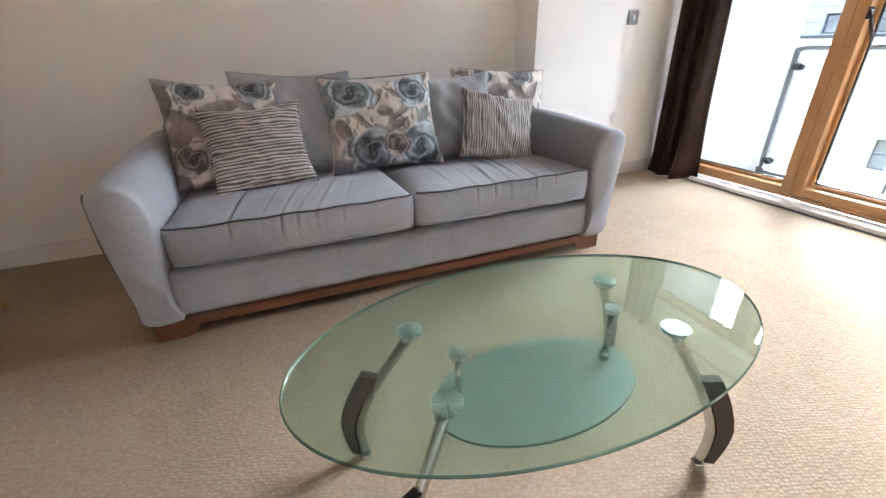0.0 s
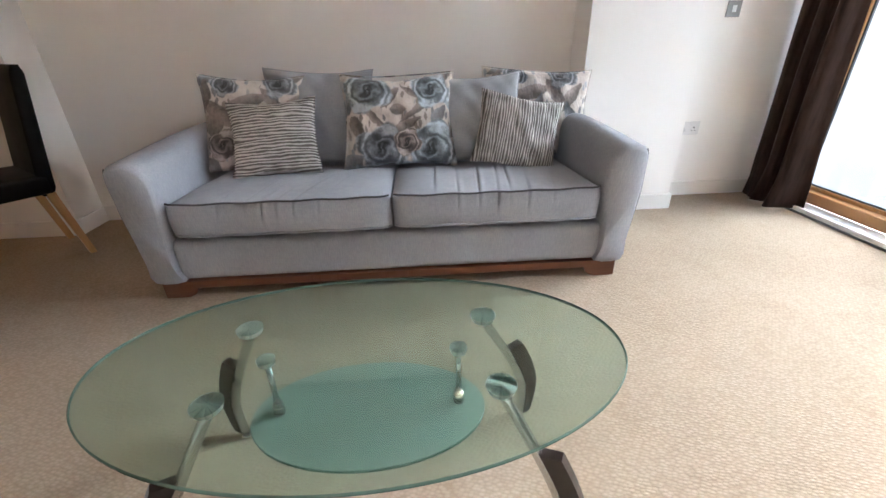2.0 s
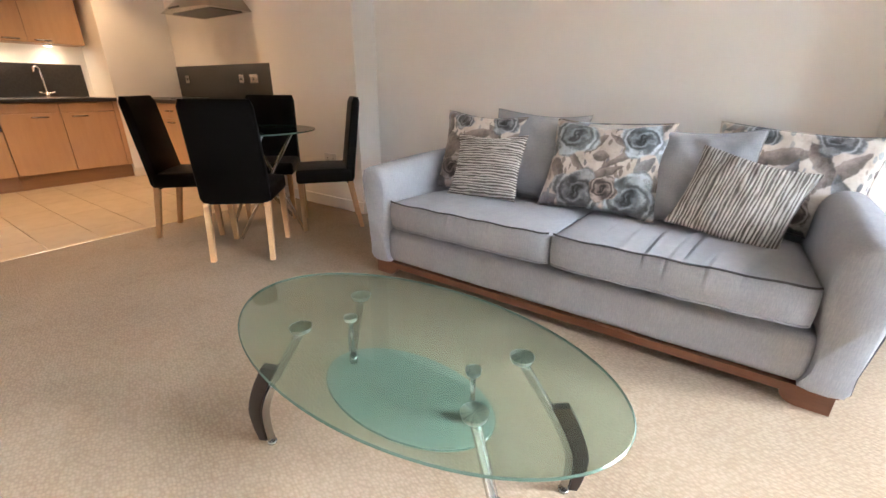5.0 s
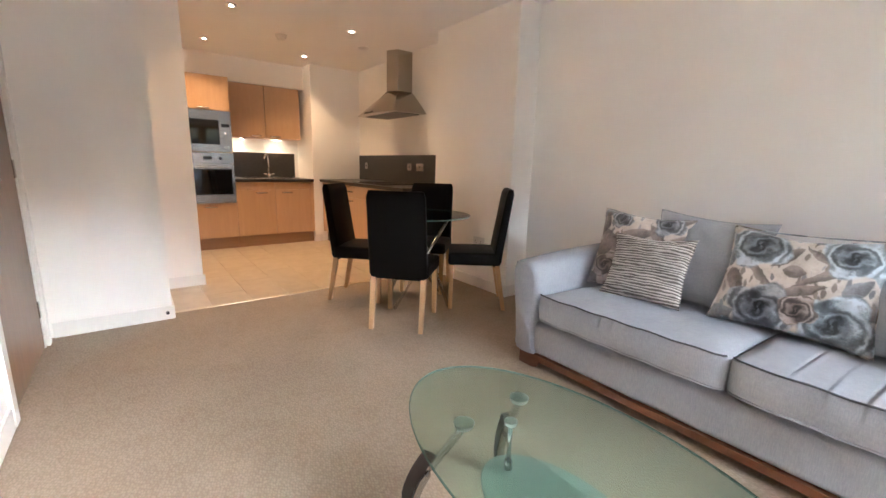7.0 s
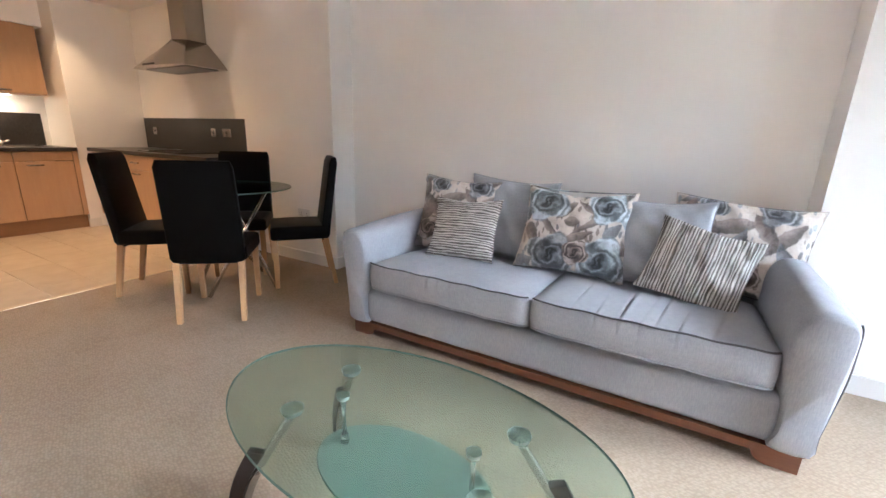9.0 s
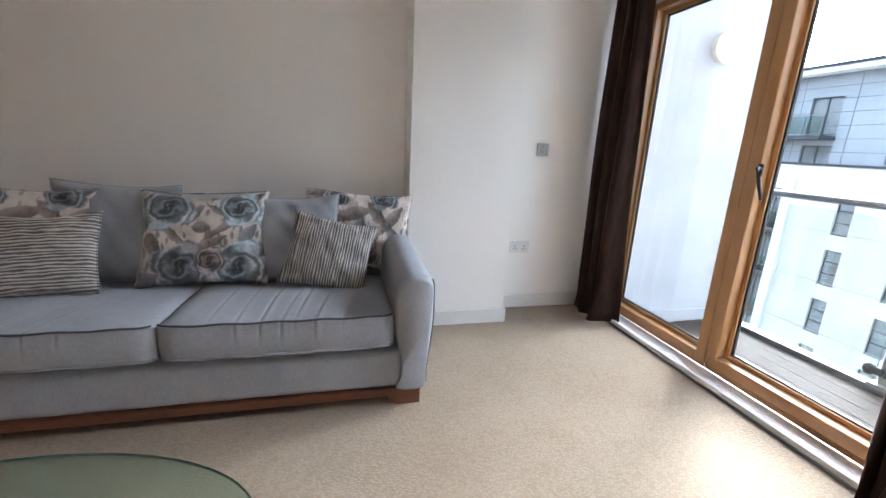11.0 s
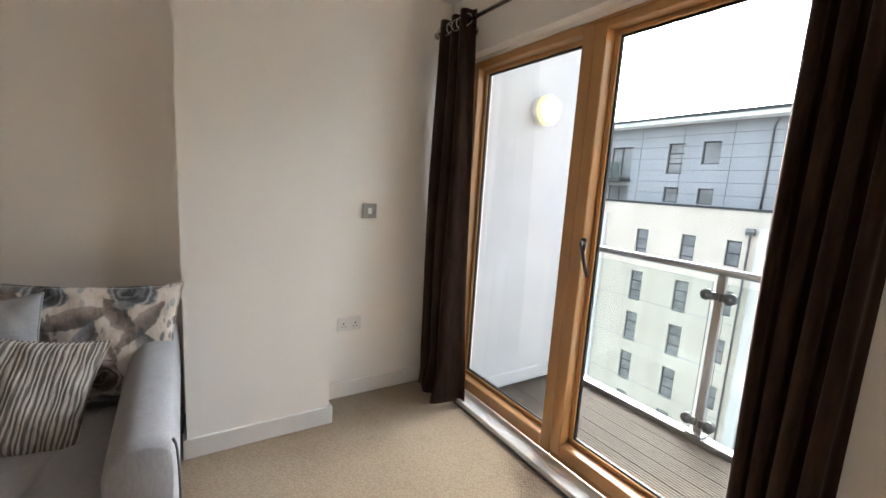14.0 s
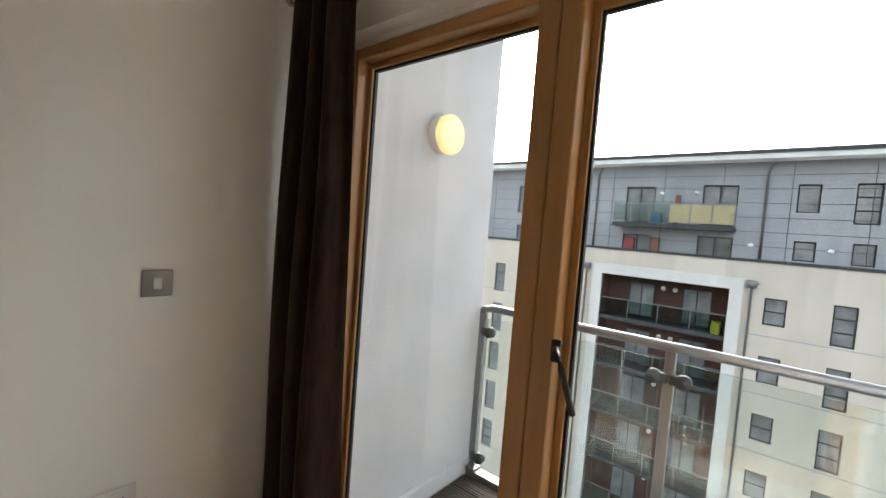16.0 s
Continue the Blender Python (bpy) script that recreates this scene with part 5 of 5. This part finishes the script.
structure("wall_facade_own", boxes((5.15, 5.30, -1.5, WIN_Y0 - 0.04, -0.45, 2.6)), BALC_WALL, "outer face of the window wall", "wall")
structure("balcony_kerb", boxes((6.09, 6.17, -1.5, 3.06, DZ - 0.03, DZ + 0.035), bevel=0.006), ZINC, "metal edge at the foot of the balustrade", "kerb")
deck = tagged(thing("balcony_deck"), "weathered grooved timber decking, wet and dark", "decking", kind="structure")
nb = 7
bw = (6.085 - 5.165) / nb
for i in range(nb):
    x0 = 5.165 + i * bw
    specs = []
    for g in range(6):
        specs.append((x0 + 0.003 + g * (bw - 0.006) / 6, x0 + 0.003 + (g + 0.86) * (bw - 0.006) / 6, -1.45, 3.062, DZ - 0.003, DZ))
    specs.append((x0 + 0.003, x0 + bw - 0.003, -1.45, 3.062, DZ - 0.028, DZ - 0.0045))
    part("plank", boxes(*specs), DECK, deck)

balustrade = tagged(thing("balcony_balustrade"), "glass balustrade with grey steel posts and round handrail", "balustrade")
bm = bmesh.new()
tube(bm, [(6.14, 3.06, 0.90), (6.14, 3.03, 0.915), (6.14, 2.98, 0.925), (6.14, -1.45, 0.925)], 0.024, 16)
part("handrail", bm, ZINC, balustrade, "round grey steel handrail", True)
for y in (3.05, 1.99, 0.92, -0.15):
    bm = bmesh.new()
    box(bm, 6.128, 6.152, y - 0.024, y + 0.024, DZ + 0.03, 0.905, bevel=0.004)
    post = part("post", bm, ZINC, balustrade, "flat grey steel post")
    box_sides = (-1,) if y > 3 else (-1, 1)
    for z in (0.775, -0.03):
        for s in box_sides:
            bm = bmesh.new()
            box(bm, 6.108, 6.138, min(y + s * 0.006, y + s * 0.06), max(y + s * 0.006, y + s * 0.06), z - 0.024, z + 0.024, bevel=0.006)
            rod(bm, (6.104, y + s * 0.064, z), (6.142, y + s * 0.064, z), 0.033, seg=24)
            rod(bm, (6.100, y + s * 0.064, z), (6.105, y + s * 0.064, z), 0.010, seg=12)
            part("clamp", bm, DARKMETAL, post, "dark steel glass clamp", True)
    box(bm := bmesh.new(), 6.09, 6.165, y - 0.05, y + 0.05, DZ + 0.035, DZ + 0.05)
    part("foot_plate", bm, ZINC, post)
for y0, y1 in ((2.03, 3.005), (0.96, 1.95), (-0.11, 0.88)):
    bm = boxes((6.118, 6.128, y0, y1, DZ + 0.06, 0.86))
    bm.normal_update()
    for f in bm.faces:
        f.material_index = 0 if abs(f.normal.x) > 0.5 else 1
    g = part("glass_panel", bm, [RAIL_GLASS, DULL_EDGE], balustrade, "clear balustrade glass with rain drops")
    g.visible_shadow = False

blamp = tagged(thing("bulkhead_lamp", pose(5.632, 3.09, 1.888)), "round yellow-lit bulkhead lamp on the balcony wall", "wall lamp")
bm = bmesh.new()
rod(bm, (0, 0, 0), (0, -0.052, 0), 0.100, 0.098, seg=40)
smooth_by_angle(part("base", bm, WHITE_PLASTIC, blamp, "white round housing"))
bm = bmesh.new()
# a drum with a rounded rim and concentric ribs on its face
profile = [(0.102, -0.050), (0.104, -0.066), (0.101, -0.080), (0.094, -0.088)] + [(0.088 - 0.004 * k, -0.090 + (0.0022 if k % 3 == 1 else 0.0)) for k in range(20)] + [(0.004, -0.093)]
rings = [[bm.verts.new((r * math.cos(t), y, r * math.sin(t))) for t in [2 * math.pi * k / 40 for k in range(40)]] for r, y in profile]
for p, q in zip(rings, rings[1:]):
    for k in range(40):
        bm.faces.new((p[k], p[(k + 1) % 40], q[(k + 1) % 40], q[k]))
bm.faces.new(rings[-1])
bmesh.ops.recalc_face_normals(bm, faces=bm.faces)
smooth_by_angle(part("diffuser", bm, LAMPGLOW, blamp, "glowing ribbed diffuser"), 50)
bl = bpy.data.lights.new("bulkhead_bulb", "POINT")
bl.energy, bl.color, bl.shadow_soft_size = 0.10, (1.0, 0.78, 0.45), 0.06
new("bulkhead_bulb", bl).location = (5.632, 2.94, 1.888)

# ---- outside ----
# never in view; kept pale so that it bounces light up to the ceiling
structure("ground", boxes((5.4, 400, -300, 300, -16.0, -15.5)), GROUND, "unseen ground far below the balcony, pale to bounce light up", "ground")
FX = 28.8
block = tagged(thing("apartment_block"), "cream and grey apartment block with balconies opposite", "building")
ZT = 6.0


def facade_with_holes(name, x, thick, y0, y1, z0, z1, holes, material):
    """A wall sheet of the given thickness with rectangular openings through it."""
    ys = sorted({y0, y1, *[h[0] for h in holes], *[h[1] for h in holes]})
    zs = sorted({z0, z1, *[h[2] for h in holes], *[h[3] for h in holes]})
    bm = bmesh.new()
    for a, b in zip(ys, ys[1:]):
        run = None
        for c, d in zip(zs, zs[1:]):
            cy, cz = (a + b) / 2, (c + d) / 2
            if any(h[0] < cy < h[1] and h[2] < cz < h[3] for h in holes):
                if run:
                    box(bm, x, x + thick, a, b, *run)
                run = None
            else:
                run = (run[0], d) if run else (c, d)
        if run:
            box(bm, x, x + thick, a, b, *run)
    bmesh.ops.remove_doubles(bm, verts=bm.verts, dist=0.0005)
    return part(name, bm, material, block)


def far_window(x, y0, y1, z0, z1, bars=1, upright=0):
    s = 0.07
    w = part("window", boxes((x + 0.12, x + 0.20, y0, y0 + s, z0, z1), (x + 0.12, x + 0.20, y1 - s, y1, z0, z1), (x + 0.12, x + 0.20, y0 + s, y1 - s, z0, z0 + s), (x + 0.12, x + 0.20, y0 + s, y1 - s, z1 - s, z1),
                             *[(x + 0.12, x + 0.20, y0 + s, y1 - s, z0 + (z1 - z0) * (k + 1) / (bars + 1) - s / 2, z0 + (z1 - z0) * (k + 1) / (bars + 1) + s / 2) for k in range(bars)],
                             *[(x + 0.11, x + 0.21, y0 + (y1 - y0) * (k + 1) / (upright + 1) - s / 2, y0 + (y1 - y0) * (k + 1) / (upright + 1) + s / 2, z0 + s, z1 - s) for k in range(upright)]), DARKMETAL, block, "dark grey window frame")
    part("pane", boxes((x + 0.155, x + 0.165, y0 + s, y1 - s, z0 + s, z1 - s)), FARGLASS, w)
    return w


LOW, HIGH = [], []
for k in range(5):
    dz = -2.8 * k
    for ya, yb, za, zb, bars in ((1.03, 1.95, -1.95, -0.65, 1), (-1.33, -0.45, -2.40, -0.57, 2), (-4.3, -3.4, -1.95, -0.65, 1), (-6.8, -5.9, -2.4, -0.57, 2), (10.70, 11.64, -1.93, -0.72, 1), (13.08, 14.08, -2.44, -0.72, 2), (16.0, 17.0, -2.46, -0.72, 2), (27.2, 28.1, -1.95, -0.65, 1)):
        slim = 0.09 if yb > 10 else 0.04
        LOW.append((ya + slim, yb - slim, za + dz - (0.14 if yb > 10 else 0.0), zb + dz + (0.08 if yb > 10 else 0.0), bars))
for y0, y1, z0, z1, bars, up in ((7.17, 8.71, 2.65, 4.68, 0, 1), (3.40, 4.93, 2.65, 4.75, 0, 1), (0.33, 1.16, 3.45, 4.77, 0, 0), (-1.63, -0.79, 3.0, 4.8, 2, 0), (7.17, 8.69, 0.95, 1.98, 0, 1), (3.43, 4.97, 0.95, 2.1, 0, 1), (0.3, 1.1, 1.2, 2.13, 0, 0), (-1.63, -0.87, 1.2, 2.17, 0, 0),
                         (12.74, 13.72, 3.5, 4.8, 0, 0), (14.74, 15.74, 2.95, 4.78, 2, 0), (12.78, 13.66, 1.2, 2.12, 0, 0), (14.76, 15.7, 1.2, 2.12, 0, 0), (18.15, 19.75, 2.65, 4.7, 0, 1), (22.0, 23.5, 2.65, 4.7, 0, 1), (18.15, 19.75, 0.95, 2.1, 0, 1), (22.0, 23.5, 0.95, 2.1, 0, 1), (-4.6, -3.8, 3.45, 4.75, 0, 0), (-4.6, -3.8, 1.2, 2.1, 0, 0), (-7.5, -6.7, 3.0, 4.75, 2, 0)):
    HIGH.append((y0, y1, z0, z1, bars, up))
RY0, RY1, RZ1 = 3.30, 9.50, -0.42
facade_with_holes("wall", FX, 0.30, -14, 30, -15.5, 1.0, [h[:4] for h in LOW] + [(RY0 + o, RY1 + o, -15.5, RZ1) for o in (0, 16.45)], CREAM)
for y0, y1, z0, z1, bars in LOW:
    far_window(FX, y0, y1, z0, z1, bars)
facade_with_holes("upper_wall", FX + 0.35, 0.25, -14, 30, 0.9, 5.87, [h[:4] for h in HIGH], CLAD)
for y0, y1, z0, z1, bars, up in HIGH:
    far_window(FX + 0.35, y0, y1, z0, z1, bars, up)
# solid block; its dark colour stands in for the shade of the rooms
part("core", boxes((FX + 2.2, FX + 14, -14, 30, -15.5, 5.86)), DARKMETAL, block, "solid dark block for the unlit rooms behind the windows")
part("parapet", boxes((FX - 0.06, FX + 0.36, -14, 30, 1.0, 1.14)), DARKMETAL, block, "dark parapet coping")
part("eave", boxes((FX - 0.55, FX + 2.4, -14, 30, 5.86, 6.18), bevel=0.03), ROOFMETAL, block, "pale metal eave")
part("gutter", boxes((FX - 0.62, FX - 0.53, -14, 30, 6.11, 6.28)), DARKMETAL, block)
bm = bmesh.new()
extrude_outline(bm, [(FX - 0.5, 6.18), (FX + 2.4, 6.18), (FX + 14.2, 6.7), (FX + 14.2, 6.75), (FX + 7, 6.9)], "y", -14, 30)
part("roof", bm, ROOFMETAL, block, "shallow pale roof")
for k in range(int(44 / 1.35)):
    y = -13.5 + 1.35 * k
    part("cladding_joint", boxes((FX + 0.338, FX + 0.3495, y, y + 0.025, 1.15, 5.7)), DARKMETAL, block) if k % 2 else None
for z in (1.75, 2.45, 3.15, 3.85, 4.55, 5.2):
    part("cladding_joint", boxes((FX + 0.34, FX + 0.3495, -14, 30, z, z + 0.022)), DARKMETAL, block)
for k in range(5):
    z = -2.5 - 2.8 * k
    part("string_course", boxes((FX - 0.012, FX - 0.0005, -14, RY0 - 0.65, z, z + 0.045), (FX - 0.012, FX - 0.0005, RY1 + 0.65, RY0 + 15.8, z, z + 0.045)), CLAD, block)
for o in (0, 16.45):
    a, b = RY0 + o, RY1 + o
    part("portal", boxes((FX - 0.22, FX + 0.3, a - 0.54, a, -15.5, 0.14), (FX - 0.22, FX + 0.3, b, b + 0.54, -15.5, 0.14), (FX - 0.22, FX + 0.3, a, b, RZ1, 0.14)), PORTAL, block, "white rendered portal round the balconies")
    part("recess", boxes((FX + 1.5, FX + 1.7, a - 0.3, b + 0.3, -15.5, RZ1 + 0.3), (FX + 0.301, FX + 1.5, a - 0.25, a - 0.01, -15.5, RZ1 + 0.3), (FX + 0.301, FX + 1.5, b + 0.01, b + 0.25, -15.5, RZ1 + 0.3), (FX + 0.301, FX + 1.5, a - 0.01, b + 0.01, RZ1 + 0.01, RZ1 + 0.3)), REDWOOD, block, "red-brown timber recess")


def far_balcony(z, y0, y1, x0, x1, panels, tint=None):
    b = part("balcony", boxes((x0, x1, y0, y1, z - 0.22, z)), DARKMETAL, block, "balcony slab with a glass front")
    part("rail", boxes((x0 - 0.02, x0 + 0.03, y0, y1, z + 1.02, z + 1.08)), ZINC, b)
    w = (y1 - y0) / panels
    for k in range(panels):
        part("panel", boxes((x0, x0 + 0.02, y0 + k * w + 0.03, y0 + (k + 1) * w - 0.03, z + 0.08, z + 1.0)), (tint or {}).get(k, FAR_RAIL), b)
        part("post", boxes((x0 - 0.02, x0 + 0.04, y0 + k * w - 0.02, y0 + k * w + 0.02, z, z + 1.05)), ZINC, b)
    return b


FAR_RAIL = pane_glass("far_balcony_glass", (0.72, 0.80, 0.78))
TAN = plain("tan_balcony_screen", (0.33, 0.285, 0.165), 0.8, vary=0.15)
REDPAINT = plain("red_balcony_object", (0.19, 0.03, 0.035), 0.6)
BLUEPAINT = plain("blue_balcony_object", (0.08, 0.22, 0.33), 0.6)
YELLOW = plain("yellow_balcony_object", (0.62, 0.50, 0.05), 0.6)
TERRACOTTA = plain("terracotta_balcony_object", (0.16, 0.07, 0.045), 0.7)
far_balcony(2.60, 3.36, 9.0, FX - 0.85, FX + 0.34, 6, {0: TAN, 1: TAN, 2: TAN})
far_balcony(2.60, 18.1, 23.7, FX - 0.85, FX + 0.34, 6)
for k in range(5):
    z = -2.85 - 2.8 * k
    far_balcony(z, RY0 + 0.02, RY1 - 0.02, FX - 0.05, FX + 1.49, 4)
    far_balcony(z, RY0 + 16.47, RY1 + 16.43, FX - 0.05, FX + 1.49, 4)
    for y0, y1 in ((4.1, 5.5), (6.9, 8.3), (20.5, 22.0)):
        far_window(FX + 1.2, y0, y1, z + 0.05, z + 2.05, 0, 1)
    for y in (5.9, 6.5):
        bm = bmesh.new()
        bmesh.ops.create_uvsphere(bm, u_segments=10, v_segments=8, radius=0.13, matrix=Matrix.Translation((FX + 1.44, y, z + 1.85)))
        part("lamp", bm, WHITE_PLASTIC, block, "round white balcony lamp", True)
for y, z in ((6.85, 4.3), (5.2, 4.35), (6.85, 1.7), (2.7, 1.8), (-0.2, 1.75)):
    bm = bmesh.new()
    bmesh.ops.create_uvsphere(bm, u_segments=10, v_segments=8, radius=0.12, matrix=Matrix.Translation((FX + 0.32, y, z)) @ Matrix.Diagonal((0.6, 1, 0.8, 1)))
    part("lamp", bm, WHITE_PLASTIC, block, "round white facade lamp", True)


def downpipe(y, x, z0, z1, hopper=False):
    bm = bmesh.new()
    tube(bm, [(x - 0.08, y, z0), (x - 0.08, y, z1 - 0.35), (x - 0.16, y - 0.1, z1 - 0.1), (x - 0.3, y - 0.25, z1)], 0.055, 8)
    if hopper:
        box(bm, x - 0.25, x + 0.0, y - 0.2, y + 0.2, z1 - 0.25, z1 + 0.1, bevel=0.03)
    part("downpipe", bm, ZINC, block, "grey rainwater pipe", True)


downpipe(10.35, FX + 0.35, 1.0, 5.7)
downpipe(2.30, FX + 0.35, 1.0, 5.7)
downpipe(10.45, FX, -15.0, 0.0, True)
downpipe(2.45, FX, -15.0, 0.0, True)


def balcony_clutter(name, y, z, x, size, material, label):
    t = tagged(thing(name, pose(x, y, z)), label, "balcony clutter")
    w, d, h = size
    part("body", boxes((-d / 2, d / 2, -w / 2, w / 2, 0, h), bevel=min(size) * 0.15), material, t)
    part("top", boxes((-d * 0.42, d * 0.42, -w * 0.42, w * 0.42, h, h + 0.05), bevel=0.01), material, t)


balcony_clutter("storage_box", 6.9, 2.60, FX - 0.4, (0.6, 0.4, 0.55), BLUEPAINT, "blue box on the upper balcony opposite")
balcony_clutter("folded_parasol", 6.0, 2.60, FX + 0.1, (0.22, 0.22, 1.55), TERRACOTTA, "folded brown parasol on the upper balcony opposite")
balcony_clutter("armchair", 8.25, 1.0, FX + 0.1, (0.55, 0.3, 0.75), REDPAINT, "red chair on the terrace opposite")
balcony_clutter("plant_tub", 6.9, 1.0, FX + 0.1, (0.4, 0.3, 0.8), TERRACOTTA, "terracotta tub on the terrace opposite")
balcony_clutter("crate", 3.75, -2.85, FX + 0.3, (0.4, 0.4, 0.6), YELLOW, "yellow crate on a balcony opposite")

# ---- kitchen floor tiles ----
kfloor = bpy.data.objects["floor_kitchen"]
TW, TL, GAP = 0.297, 0.60, 0.004
bm = boxes((0.0, TL - GAP, 0.0, TW - GAP, -0.012, 0.0), bevel=0.0015, seg=1)
tile_mesh = bpy.data.meshes.new("tile")
bm.to_mesh(tile_mesh)
bm.free()
tile_mesh.materials.append(TILE)
row = 0
y = 0.50
while y < 2.6:
    x = -0.69 - TL + (TL * 0.5 if row % 2 else 0)
    while x > -3.4:
        if x + TL <= -0.688:
            t_ob = new("tile", tile_mesh)
            t_ob.location = (x, y, 0)
            t_ob.parent = kfloor
        else:
            bm = boxes((0.0, TL / 2 - GAP, 0.0, TW - GAP, -0.012, 0.0), bevel=0.0015, seg=1)
            h = part("tile", bm, TILE, kfloor)
            h.location = (x, y, 0)
        x -= TL
    y += TW
    row += 1
